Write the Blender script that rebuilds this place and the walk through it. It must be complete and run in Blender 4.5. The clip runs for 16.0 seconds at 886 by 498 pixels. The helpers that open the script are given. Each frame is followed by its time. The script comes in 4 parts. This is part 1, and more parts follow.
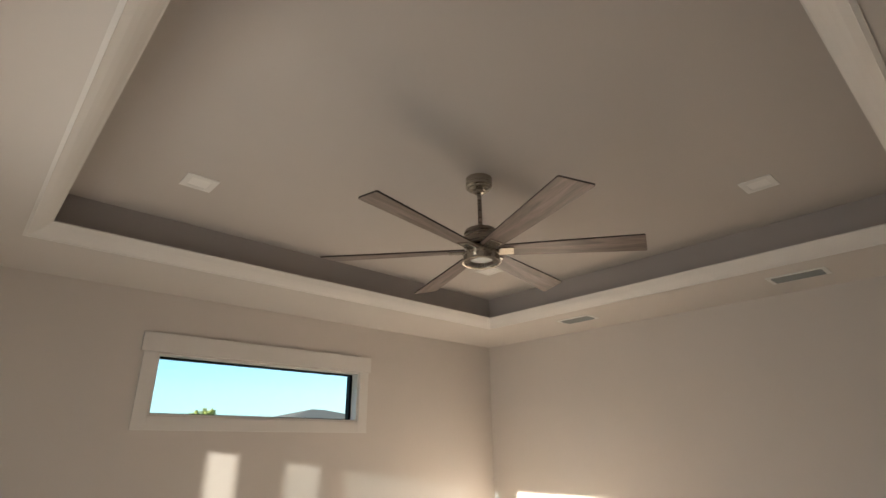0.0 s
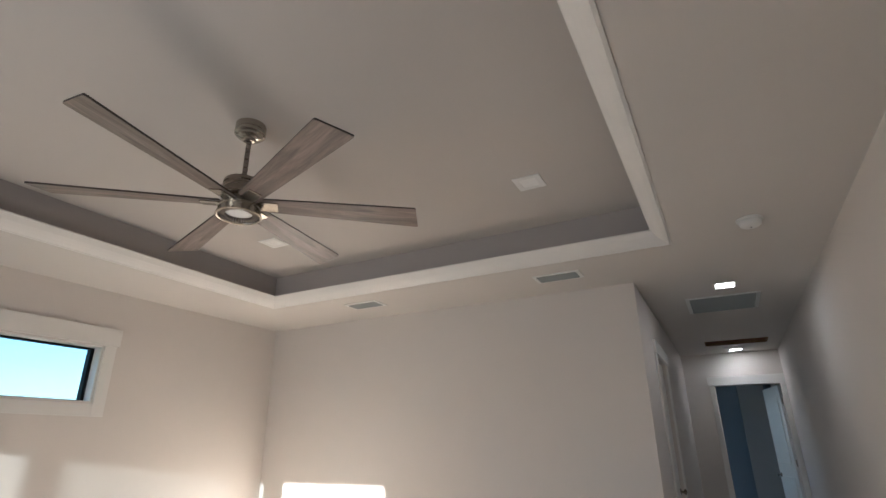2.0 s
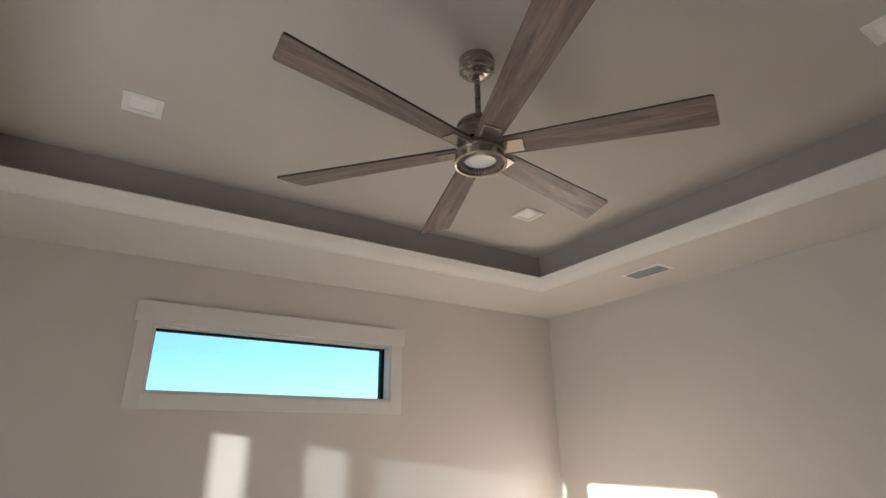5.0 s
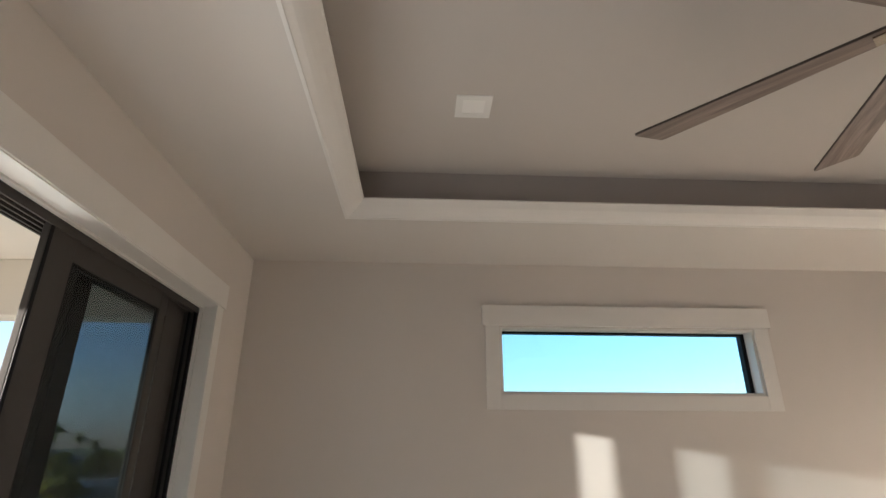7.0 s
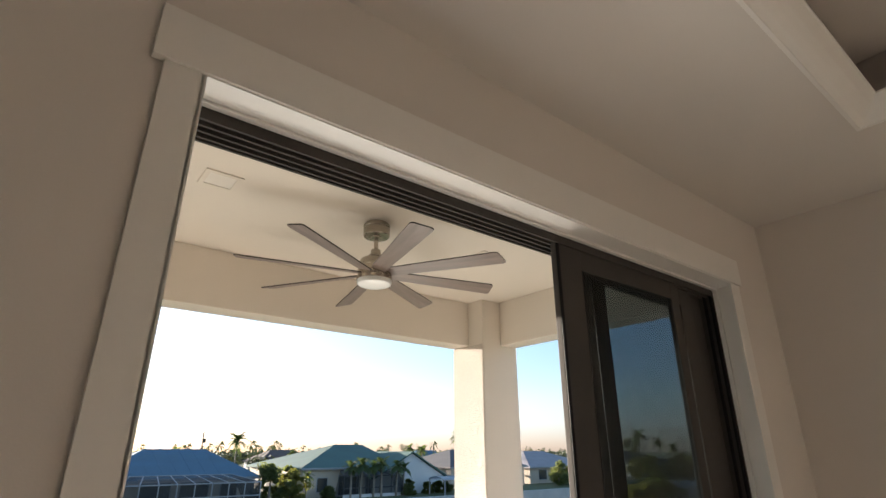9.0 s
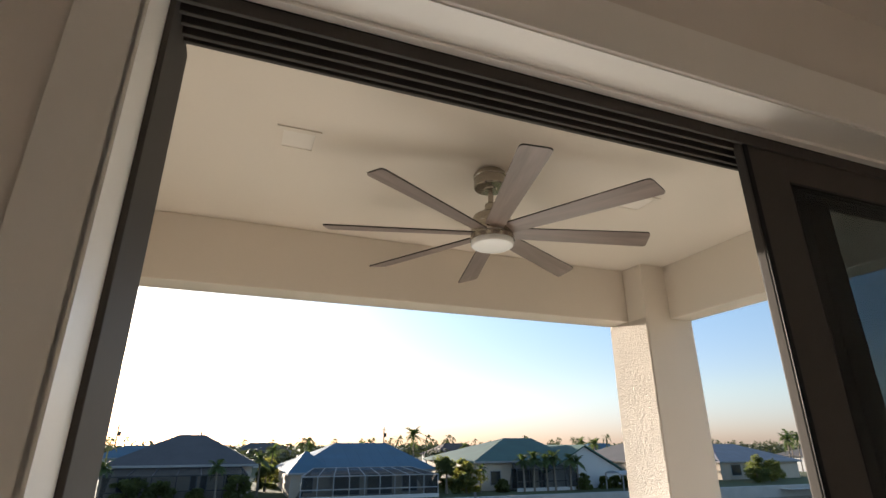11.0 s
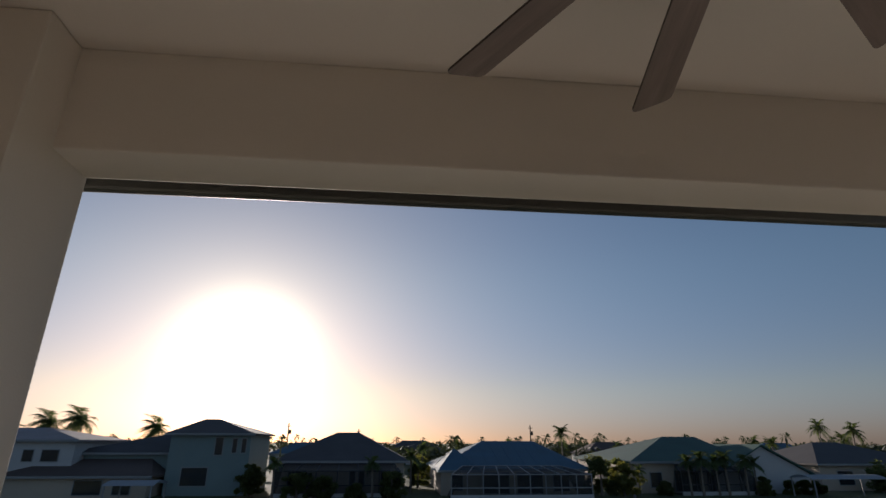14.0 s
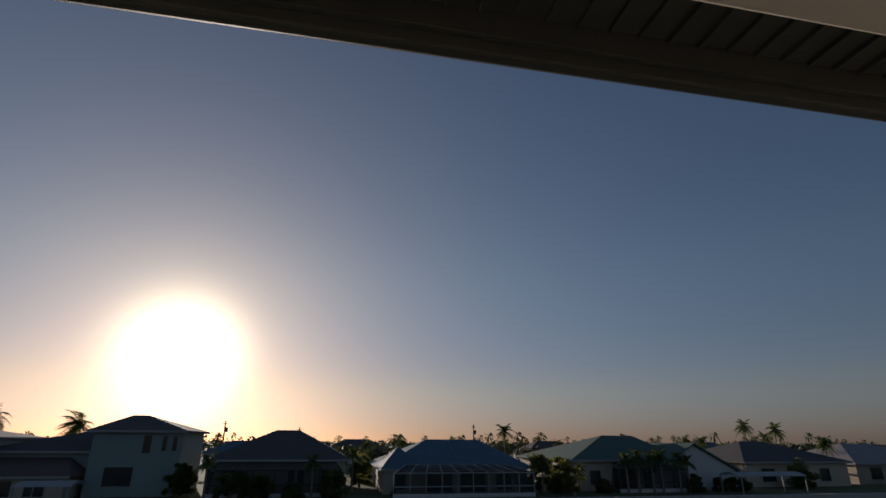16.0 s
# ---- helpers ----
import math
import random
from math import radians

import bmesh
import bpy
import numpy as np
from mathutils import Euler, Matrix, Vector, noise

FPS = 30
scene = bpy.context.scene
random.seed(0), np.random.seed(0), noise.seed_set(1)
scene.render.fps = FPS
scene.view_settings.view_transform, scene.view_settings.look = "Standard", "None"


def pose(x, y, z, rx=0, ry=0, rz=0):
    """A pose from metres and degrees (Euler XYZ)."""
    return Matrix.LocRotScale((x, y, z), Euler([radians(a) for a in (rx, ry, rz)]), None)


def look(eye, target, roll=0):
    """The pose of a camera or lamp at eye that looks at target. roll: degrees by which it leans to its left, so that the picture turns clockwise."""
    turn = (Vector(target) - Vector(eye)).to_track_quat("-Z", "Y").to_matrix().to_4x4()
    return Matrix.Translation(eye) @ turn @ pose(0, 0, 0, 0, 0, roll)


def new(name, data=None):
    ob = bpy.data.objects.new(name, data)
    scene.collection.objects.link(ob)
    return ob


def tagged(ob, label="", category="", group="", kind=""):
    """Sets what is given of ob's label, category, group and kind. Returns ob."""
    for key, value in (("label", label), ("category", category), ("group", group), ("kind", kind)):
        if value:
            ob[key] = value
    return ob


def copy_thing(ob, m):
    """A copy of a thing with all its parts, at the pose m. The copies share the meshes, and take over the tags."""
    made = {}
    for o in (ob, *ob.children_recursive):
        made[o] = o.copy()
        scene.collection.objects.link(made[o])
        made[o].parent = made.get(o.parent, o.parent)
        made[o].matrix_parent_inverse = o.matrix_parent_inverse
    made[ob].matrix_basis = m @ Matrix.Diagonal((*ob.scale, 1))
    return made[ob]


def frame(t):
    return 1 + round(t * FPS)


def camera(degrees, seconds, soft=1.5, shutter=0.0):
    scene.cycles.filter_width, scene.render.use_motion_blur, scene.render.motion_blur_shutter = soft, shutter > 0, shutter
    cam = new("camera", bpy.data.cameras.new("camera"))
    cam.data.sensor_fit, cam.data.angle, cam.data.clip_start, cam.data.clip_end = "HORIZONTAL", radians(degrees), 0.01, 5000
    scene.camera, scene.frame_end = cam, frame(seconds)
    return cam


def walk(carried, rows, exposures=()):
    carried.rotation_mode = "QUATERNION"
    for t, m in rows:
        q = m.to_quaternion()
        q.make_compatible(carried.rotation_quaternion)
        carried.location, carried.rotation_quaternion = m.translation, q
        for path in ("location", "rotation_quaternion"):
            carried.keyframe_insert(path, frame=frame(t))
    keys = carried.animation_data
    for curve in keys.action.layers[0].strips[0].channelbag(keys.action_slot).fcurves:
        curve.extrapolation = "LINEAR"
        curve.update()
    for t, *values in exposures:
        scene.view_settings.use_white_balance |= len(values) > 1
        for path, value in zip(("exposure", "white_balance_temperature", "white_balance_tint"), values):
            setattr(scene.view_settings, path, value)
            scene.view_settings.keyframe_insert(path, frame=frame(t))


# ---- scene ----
cam = camera(80.7, 16.0)
PATH = [
    (0, (0.69, -4.578, 1.551), (1.954, -3.201, 2.26), -0.4),
    (0.5, (0.692, -4.625, 1.52), (2.044, -3.333, 2.229), -0.5),
    (1, (0.734, -4.676, 1.477), (2.236, -3.56, 2.184), -0.4),
    (1.5, (0.87, -4.68, 1.441), (2.488, -3.741, 2.148), -0.4),
    (2, (1.085, -4.693, 1.438), (2.745, -3.826, 2.142), -0.5),
    (2.5, (1.247, -4.637, 1.415), (2.921, -3.798, 2.118), -0.5),
    (3, (1.404, -4.474, 1.425), (3.086, -3.647, 2.123), -0.5),
    (3.2, (1.454, -4.413, 1.428), (3.139, -3.591, 2.124), -0.5),
    (5.3, (1.558, -4.145, 1.446), (2.387, -2.464, 2.145), -0.5),
    (5.5, (1.535, -4.11, 1.45), (2.245, -2.375, 2.148), -0.4),
    (6, (1.395, -4.005, 1.45), (1.924, -2.208, 2.152), -0.1),
    (6.5, (1.26, -3.901, 1.457), (1.631, -2.065, 2.159), -0.0),
    (7, (1.253, -3.729, 1.43), (1.334, -1.863, 2.145), 0.2),
    (7.5, (1.23, -3.571, 1.429), (0.814, -1.75, 2.143), -0.0),
    (8, (1.132, -3.539, 1.403), (0.18, -1.934, 2.122), -0.1),
    (8.5, (1.128, -3.541, 1.392), (-0.164, -2.196, 2.112), -0.1),
    (9, (1.206, -3.545, 1.373), (-0.26, -2.392, 2.096), 0.0),
    (9.5, (1.216, -3.464, 1.38), (-0.377, -2.493, 2.1), 0.1),
    (9.7, (1.186, -3.391, 1.39), (-0.441, -2.472, 2.102), 0.0),
    (11.8, (0.455, -2.972, 1.42), (-1.334, -2.417, 2.121), 0.0),
    (12, (0.37, -2.904, 1.438), (-1.429, -2.377, 2.136), -0.0),
    (12.5, (0.168, -2.836, 1.431), (-1.66, -2.426, 2.13), 0.1),
    (13, (-0.052, -2.802, 1.427), (-1.898, -2.478, 2.126), 0.2),
    (13.5, (-0.232, -2.771, 1.431), (-2.087, -2.507, 2.13), 0.2),
    (14, (-0.563, -2.739, 1.379), (-2.429, -2.555, 2.076), 0.2),
    (14.5, (-0.817, -2.617, 1.338), (-2.689, -2.525, 2.035), 0.1),
    (15, (-1.023, -2.661, 1.308), (-2.894, -2.54, 2.003), 0.1),
    (15.5, (-1.23, -2.67, 1.285), (-3.087, -2.403, 1.979), 0.1),
    (16, (-1.411, -2.783, 1.293), (-3.249, -2.409, 1.988), 0.3),
]
walk(cam, [(t, look(e, g, r)) for t, e, g, r in PATH],
     exposures=[(0, 2.82, 6100, 10), (1.5, 3.12, 5450, 9), (3, 3.17, 5350, 9), (5.5, 2.84, 5550, 9), (7, 2.88, 5700, 9), (8.5, 2.64, 6050, 10), (9.7, 2.5, 6150, 10), (11.8, 1.62, 6250, 12), (12.5, 1.08, 6000, 13), (13.5, 0.6, 5900, 14), (14.5, 0.06, 6100, 15), (16, -0.24, 6200, 16)])

# ---- light ----
SUN_DIR = Vector((-3000, -805, 424)).normalized()
SUN_EL = math.asin(SUN_DIR.z)
SUN_AZ = math.atan2(SUN_DIR.x, SUN_DIR.y)

world = bpy.data.worlds.new("world")
scene.world = world
world.use_nodes = True
wn, wl = world.node_tree.nodes, world.node_tree.links
wn.clear()
w_out = wn.new("ShaderNodeOutputWorld")
w_bg = wn.new("ShaderNodeBackground")
w_sky = wn.new("ShaderNodeTexSky")
w_sky.sky_type = "NISHITA"
w_sky.sun_disc = False
w_sky.sun_elevation = SUN_EL
w_sky.sun_rotation = SUN_AZ
w_sky.air_density = 1.0
w_sky.dust_density = 0.5
w_sky.ozone_density = 2.0
w_bg.inputs["Strength"].default_value = 0.07
# a slightly cooler sky, and the sun's own bright aureole round its place in the haze
w_tint = wn.new("ShaderNodeMix")
w_tint.data_type, w_tint.blend_type = "RGBA", "MULTIPLY"
w_tint.inputs["Factor"].default_value = 1.0
w_up = wn.new("ShaderNodeSeparateXYZ")
w_ramp = wn.new("ShaderNodeValToRGB")
w_ramp.color_ramp.interpolation = "EASE"
w_ramp.color_ramp.elements[0].position, w_ramp.color_ramp.elements[1].position = 0.0, 0.32
w_ramp.color_ramp.elements[0].color, w_ramp.color_ramp.elements[1].color = (0.60, 0.61, 1.05, 1), (0.99, 0.955, 0.97, 1)
w_mid = w_ramp.color_ramp.elements.new(0.10)
w_mid.color = (0.84, 0.77, 0.89, 1)
wl.new(w_up.outputs["Z"], w_ramp.inputs[0])
wl.new(w_ramp.outputs[0], w_tint.inputs["B"])
wl.new(w_sky.outputs[0], w_tint.inputs["A"])
wl.new(w_tint.outputs["Result"], w_bg.inputs["Color"])
w_co = wn.new("ShaderNodeTexCoord")
wl.new(w_co.outputs["Generated"], w_up.inputs[0])
w_dot = wn.new("ShaderNodeVectorMath")
w_dot.operation = "DOT_PRODUCT"
w_dot.inputs[1].default_value = SUN_DIR
wl.new(w_co.outputs["Generated"], w_dot.inputs[0])
w_last = w_bg.outputs[0]
for power, strength, color in ((340.0, 3.0, (1.0, 0.84, 0.50)), (60.0, 0.08, (1.0, 0.76, 0.48)), (11.0, 0.05, (1.0, 0.70, 0.40)), (4.0, 0.028, (1.0, 0.76, 0.46))):
    clamp, powr, halo, join = wn.new("ShaderNodeMath"), wn.new("ShaderNodeMath"), wn.new("ShaderNodeBackground"), wn.new("ShaderNodeAddShader")
    clamp.operation, powr.operation = "MAXIMUM", "POWER"
    clamp.inputs[1].default_value, powr.inputs[1].default_value = 0.0, power
    gain = wn.new("ShaderNodeMath")
    gain.operation = "MULTIPLY"
    gain.inputs[1].default_value = strength
    halo.inputs["Color"].default_value = (*color, 1)
    wl.new(w_dot.outputs["Value"], clamp.inputs[0])
    wl.new(clamp.outputs[0], powr.inputs[0])
    wl.new(powr.outputs[0], gain.inputs[0])
    wl.new(gain.outputs[0], halo.inputs["Strength"])
    wl.new(w_last, join.inputs[0])
    wl.new(halo.outputs[0], join.inputs[1])
    w_last = join.outputs[0]
wl.new(w_last, w_out.inputs["Surface"])

sun_data = bpy.data.lights.new("sun", "SUN")
sun_data.energy = 3.4
sun_data.angle = radians(0.53)
sun_data.color = (1.0, 0.85, 0.68)
sun = new("sun", sun_data)
sun.matrix_world = look(SUN_DIR * 60, (0, 0, 0))


def opening_fill(name, x, y, z, width, height, watts, color):
    """An added fill lamp in an opening, facing the house (+x), to boost its skylight."""
    d = bpy.data.lights.new(name, "AREA")
    d.shape, d.size, d.size_y, d.energy, d.color = "RECTANGLE", width, height, watts, color
    o = new(name, d)
    o.matrix_world = look((x, y, z), (x + 1, y, z))
    return o


# added lamps set below the view, on top of what the sky gives
opening_fill("door_skylight", -0.31, -2.65, 0.52, 1.4, 0.95, 1.0, (0.90, 0.95, 1.0))
opening_fill("lanai_skylight", -2.13, -2.3, 0.50, 2.9, 0.95, 6.2, (1.0, 0.94, 0.82))


# ---- materials ----
def material(name, color, rough=0.6, metal=0.0, vary=0.06, scale=3.0, fine=60.0, bump=0.1, depth=0.002, random_tint=0.0, stretch=(1, 1, 1)):
    """A painted, plastered or plain surface: broad mottling, fine grain and relief."""
    m = bpy.data.materials.new(name)
    m.use_nodes = True
    n, l = m.node_tree.nodes, m.node_tree.links
    b = n["Principled BSDF"]
    b.inputs["Roughness"].default_value = rough
    b.inputs["Metallic"].default_value = metal
    co = n.new("ShaderNodeTexCoord")
    mp = n.new("ShaderNodeMapping")
    mp.inputs["Scale"].default_value = stretch
    l.new(co.outputs["Object"], mp.inputs["Vector"])
    big, small = n.new("ShaderNodeTexNoise"), n.new("ShaderNodeTexNoise")
    big.inputs["Scale"].default_value, small.inputs["Scale"].default_value = scale, fine
    big.inputs["Detail"].default_value, small.inputs["Detail"].default_value = 4, 3
    l.new(mp.outputs[0], big.inputs["Vector"])
    l.new(mp.outputs[0], small.inputs["Vector"])
    add = n.new("ShaderNodeMath")
    add.operation = "MULTIPLY_ADD"
    l.new(small.outputs["Fac"], add.inputs[0])
    add.inputs[1].default_value = 0.4
    l.new(big.outputs["Fac"], add.inputs[2])
    ramp = n.new("ShaderNodeMapRange")
    ramp.inputs["From Min"].default_value, ramp.inputs["From Max"].default_value = 0.4, 1.0
    ramp.inputs["To Min"].default_value, ramp.inputs["To Max"].default_value = 1 - vary, 1 + vary
    l.new(add.outputs[0], ramp.inputs["Value"])
    hsv = n.new("ShaderNodeHueSaturation")
    hsv.inputs["Color"].default_value = (*color, 1)
    last = ramp.outputs[0]
    if random_tint:
        info = n.new("ShaderNodeObjectInfo")
        rr = n.new("ShaderNodeMapRange")
        rr.inputs["To Min"].default_value, rr.inputs["To Max"].default_value = 1 - random_tint, 1 + random_tint
        l.new(info.outputs["Random"], rr.inputs["Value"])
        mul = n.new("ShaderNodeMath")
        mul.operation = "MULTIPLY"
        l.new(last, mul.inputs[0])
        l.new(rr.outputs[0], mul.inputs[1])
        last = mul.outputs[0]
    l.new(last, hsv.inputs["Value"])
    l.new(hsv.outputs[0], b.inputs["Base Color"])
    rgh = n.new("ShaderNodeMapRange")
    rgh.inputs["To Min"].default_value, rgh.inputs["To Max"].default_value = max(rough - 0.08, 0.02), min(rough + 0.08, 1)
    l.new(big.outputs["Fac"], rgh.inputs["Value"])
    l.new(rgh.outputs[0], b.inputs["Roughness"])
    if bump:
        bp = n.new("ShaderNodeBump")
        bp.inputs["Strength"].default_value, bp.inputs["Distance"].default_value = bump, depth
        l.new(small.outputs["Fac"], bp.inputs["Height"])
        l.new(bp.outputs[0], b.inputs["Normal"])
    return m


def stucco(name, color, cell=55.0, depth=0.008):
    """Coarse sprayed render: rough worm-like relief."""
    m = material(name, color, 0.9, vary=0.10, scale=2, fine=70, bump=0)
    n, l = m.node_tree.nodes, m.node_tree.links
    co = n.new("ShaderNodeTexCoord")
    a, c = n.new("ShaderNodeTexNoise"), n.new("ShaderNodeTexVoronoi")
    a.inputs["Scale"].default_value, a.inputs["Detail"].default_value = cell * 1.3, 4
    c.inputs["Scale"].default_value = cell
    c.feature = "SMOOTH_F1"
    l.new(co.outputs["Object"], a.inputs["Vector"])
    warp = n.new("ShaderNodeVectorMath")
    warp.operation = "MULTIPLY_ADD"
    l.new(a.outputs["Color"], warp.inputs[0])
    warp.inputs[1].default_value = (0.06, 0.06, 0.06)
    l.new(co.outputs["Object"], warp.inputs[2])
    l.new(warp.outputs[0], c.inputs["Vector"])
    mix = n.new("ShaderNodeMath")
    mix.operation = "MULTIPLY_ADD"
    l.new(a.outputs["Fac"], mix.inputs[0])
    mix.inputs[1].default_value = 0.8
    l.new(c.outputs["Distance"], mix.inputs[2])
    bp = n.new("ShaderNodeBump")
    bp.inputs["Strength"].default_value, bp.inputs["Distance"].default_value = 0.9, depth
    l.new(mix.outputs[0], bp.inputs["Height"])
    l.new(bp.outputs[0], n["Principled BSDF"].inputs["Normal"])
    return m


def wood(name, dark, light, along=1.0):
    """Grey-brown oak laminate: streaks along x."""
    m = bpy.data.materials.new(name)
    m.use_nodes = True
    n, l = m.node_tree.nodes, m.node_tree.links
    b = n["Principled BSDF"]
    co, mp = n.new("ShaderNodeTexCoord"), n.new("ShaderNodeMapping")
    mp.inputs["Scale"].default_value = (2.2 * along, 26, 26)
    l.new(co.outputs["Object"], mp.inputs["Vector"])
    no, fi = n.new("ShaderNodeTexNoise"), n.new("ShaderNodeTexNoise")
    no.inputs["Scale"].default_value, no.inputs["Detail"].default_value, no.inputs["Distortion"].default_value = 1.0, 6, 1.2
    fi.inputs["Scale"].default_value, fi.inputs["Detail"].default_value = 6.0, 3
    l.new(mp.outputs[0], no.inputs["Vector"])
    l.new(mp.outputs[0], fi.inputs["Vector"])
    add = n.new("ShaderNodeMath")
    add.operation = "MULTIPLY_ADD"
    l.new(fi.outputs["Fac"], add.inputs[0])
    add.inputs[1].default_value = 0.35
    l.new(no.outputs["Fac"], add.inputs[2])
    cr = n.new("ShaderNodeValToRGB")
    cr.color_ramp.elements[0].position, cr.color_ramp.elements[1].position = 0.45, 0.9
    cr.color_ramp.elements[0].color, cr.color_ramp.elements[1].color = (*dark, 1), (*light, 1)
    l.new(add.outputs[0], cr.inputs[0])
    l.new(cr.outputs[0], b.inputs["Base Color"])
    b.inputs["Roughness"].default_value = 0.4
    bp = n.new("ShaderNodeBump")
    bp.inputs["Strength"].default_value, bp.inputs["Distance"].default_value = 0.25, 0.001
    l.new(fi.outputs["Fac"], bp.inputs["Height"])
    l.new(bp.outputs[0], b.inputs["Normal"])
    return m


def glass(name, tint, rough=0.0):
    m = bpy.data.materials.new(name)
    m.use_nodes = True
    n, l = m.node_tree.nodes, m.node_tree.links
    out = n["Material Output"]
    n.remove(n["Principled BSDF"])
    tr, gl, mix, fr = n.new("ShaderNodeBsdfTransparent"), n.new("ShaderNodeBsdfGlossy"), n.new("ShaderNodeMixShader"), n.new("ShaderNodeLayerWeight")
    powr, gain = n.new("ShaderNodeMath"), n.new("ShaderNodeMath")
    powr.operation, gain.operation = "POWER", "MULTIPLY_ADD"
    powr.inputs[1].default_value, gain.inputs[1].default_value, gain.inputs[2].default_value = 5.0, 0.8, 0.025
    fr.inputs["Blend"].default_value = 0.5
    l.new(fr.outputs["Facing"], powr.inputs[0])
    l.new(powr.outputs[0], gain.inputs[0])
    tr.inputs["Color"].default_value = (*tint, 1)
    gl.inputs["Roughness"].default_value = 0.01
    l.new(gain.outputs[0], mix.inputs[0])
    l.new(tr.outputs[0], mix.inputs[1])
    l.new(gl.outputs[0], mix.inputs[2])
    l.new(mix.outputs[0], out.inputs["Surface"])
    return m


def glow(name, color, strength):
    m = bpy.data.materials.new(name)
    m.use_nodes = True
    b = m.node_tree.nodes["Principled BSDF"]
    b.inputs["Base Color"].default_value = (0.9, 0.9, 0.88, 1)
    b.inputs["Emission Color"].default_value = (*color, 1)
    b.inputs["Emission Strength"].default_value = strength
    return m


def screen(name, color, clear):
    """Insect mesh: partly see-through."""
    m = bpy.data.materials.new(name)
    m.use_nodes = True
    n, l = m.node_tree.nodes, m.node_tree.links
    tr, mix = n.new("ShaderNodeBsdfTransparent"), n.new("ShaderNodeMixShader")
    n["Principled BSDF"].inputs["Base Color"].default_value = (*color, 1)
    n["Principled BSDF"].inputs["Roughness"].default_value = 0.8
    mix.inputs[0].default_value = 1 - clear
    l.new(tr.outputs[0], mix.inputs[1])
    l.new(n["Principled BSDF"].outputs[0], mix.inputs[2])
    l.new(mix.outputs[0], n["Material Output"].inputs["Surface"])
    return m


def leaf(name, color, through_light=0.4):
    """Foliage: mottled green, with part of the light coming through from behind."""
    m = material(name, color, 0.6, vary=0.4, scale=1.2, fine=9, bump=0, random_tint=0.25)
    n, l = m.node_tree.nodes, m.node_tree.links
    tr, mix = n.new("ShaderNodeBsdfTranslucent"), n.new("ShaderNodeMixShader")
    tr.inputs["Color"].default_value = (color[0] * 1.5, color[1] * 1.5, color[2], 1)
    mix.inputs[0].default_value = through_light
    l.new(n["Principled BSDF"].outputs[0], mix.inputs[1])
    l.new(tr.outputs[0], mix.inputs[2])
    l.new(mix.outputs[0], n["Material Output"].inputs["Surface"])
    return m


M_WALL = material("wall_paint", (0.70, 0.65, 0.60), 0.75, vary=0.025, scale=1.3, fine=180, bump=0.25, depth=0.0012)
M_CEIL = material("ceiling_paint", (0.675, 0.635, 0.59), 0.8, vary=0.025, scale=1.1, fine=150, bump=0.25, depth=0.0012)
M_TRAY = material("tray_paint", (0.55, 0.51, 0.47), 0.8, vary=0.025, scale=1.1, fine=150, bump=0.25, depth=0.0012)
# tray paint darkened to carry the shade on the tray's upright sides
M_TRAYSIDE_SHADED = material("tray_side_shaded", (0.41, 0.375, 0.355), 0.8, vary=0.025, scale=1.1, fine=150, bump=0.25, depth=0.0012)
M_TRIM = material("trim_paint", (0.80, 0.775, 0.735), 0.42, vary=0.02, scale=4, fine=90, bump=0.08, depth=0.0005)
M_LANAI = material("lanai_paint", (0.72, 0.655, 0.57), 0.8, vary=0.03, scale=1.5, fine=120, bump=0.3, depth=0.0015)
M_STUCCO = stucco("stucco", (0.56, 0.51, 0.45), 90.0, 0.003)
M_FLOOR = material("floor_tile", (0.64, 0.58, 0.51), 0.4, vary=0.08, scale=2, fine=40, bump=0.1)
M_BRONZE = material("bronze_aluminium", (0.072, 0.066, 0.061), 0.62, vary=0.1, scale=5, fine=120, bump=0.05, depth=0.0004)
M_TRACK = material("black_track", (0.014, 0.014, 0.015), 0.45, vary=0.1, scale=6, fine=100, bump=0.05)
for m in (M_BRONZE, M_TRACK):
    m.node_tree.nodes["Principled BSDF"].inputs["Specular IOR Level"].default_value = 0.08
M_TINT = glass("tinted_glass", (0.67, 0.70, 0.71))
M_CLEAR = glass("clear_glass", (0.82, 0.96, 0.96))
M_NICKEL = material("brushed_nickel", (0.46, 0.415, 0.355), 0.24, 0.9, vary=0.08, scale=8, fine=160, bump=0.08, depth=0.0003, stretch=(1, 1, 8))
M_NICKEL_DARK = material("dark_nickel", (0.24, 0.205, 0.175), 0.28, 0.9, vary=0.08, scale=8, fine=160, bump=0.08, depth=0.0003, stretch=(1, 1, 8))
M_BLADE = wood("grey_oak_laminate", (0.10, 0.072, 0.058), (0.27, 0.205, 0.17))
M_EDGE = material("blade_edge", (0.045, 0.034, 0.028), 0.5, vary=0.1)
M_BLADE2 = wood("weathered_brown_laminate", (0.16, 0.118, 0.098), (0.235, 0.178, 0.15))
M_PLASTIC = material("white_plastic", (0.80, 0.79, 0.76), 0.45, vary=0.02, bump=0.03)
M_DIFFUSER = material("frosted_diffuser", (0.88, 0.87, 0.84), 0.35, vary=0.01, bump=0.02)
M_CREAM = material("cream_diffuser", (0.77, 0.72, 0.65), 0.5, vary=0.02, bump=0.02)
M_LENS = material("opal_lens", (0.82, 0.82, 0.80), 0.25, vary=0.01, bump=0.0)
M_LED = glow("led_panel", (1.0, 0.93, 0.84), 5.0)
M_GRILLE = material("grille_metal", (0.27, 0.285, 0.28), 0.45, vary=0.04, bump=0.03)
M_DUCT_SHADE = material("duct_shade", (0.03, 0.028, 0.026), 0.9)
M_RAWWOOD = material("raw_plywood", (0.22, 0.12, 0.06), 0.8, vary=0.25, scale=4, fine=40, stretch=(1, 8, 1))
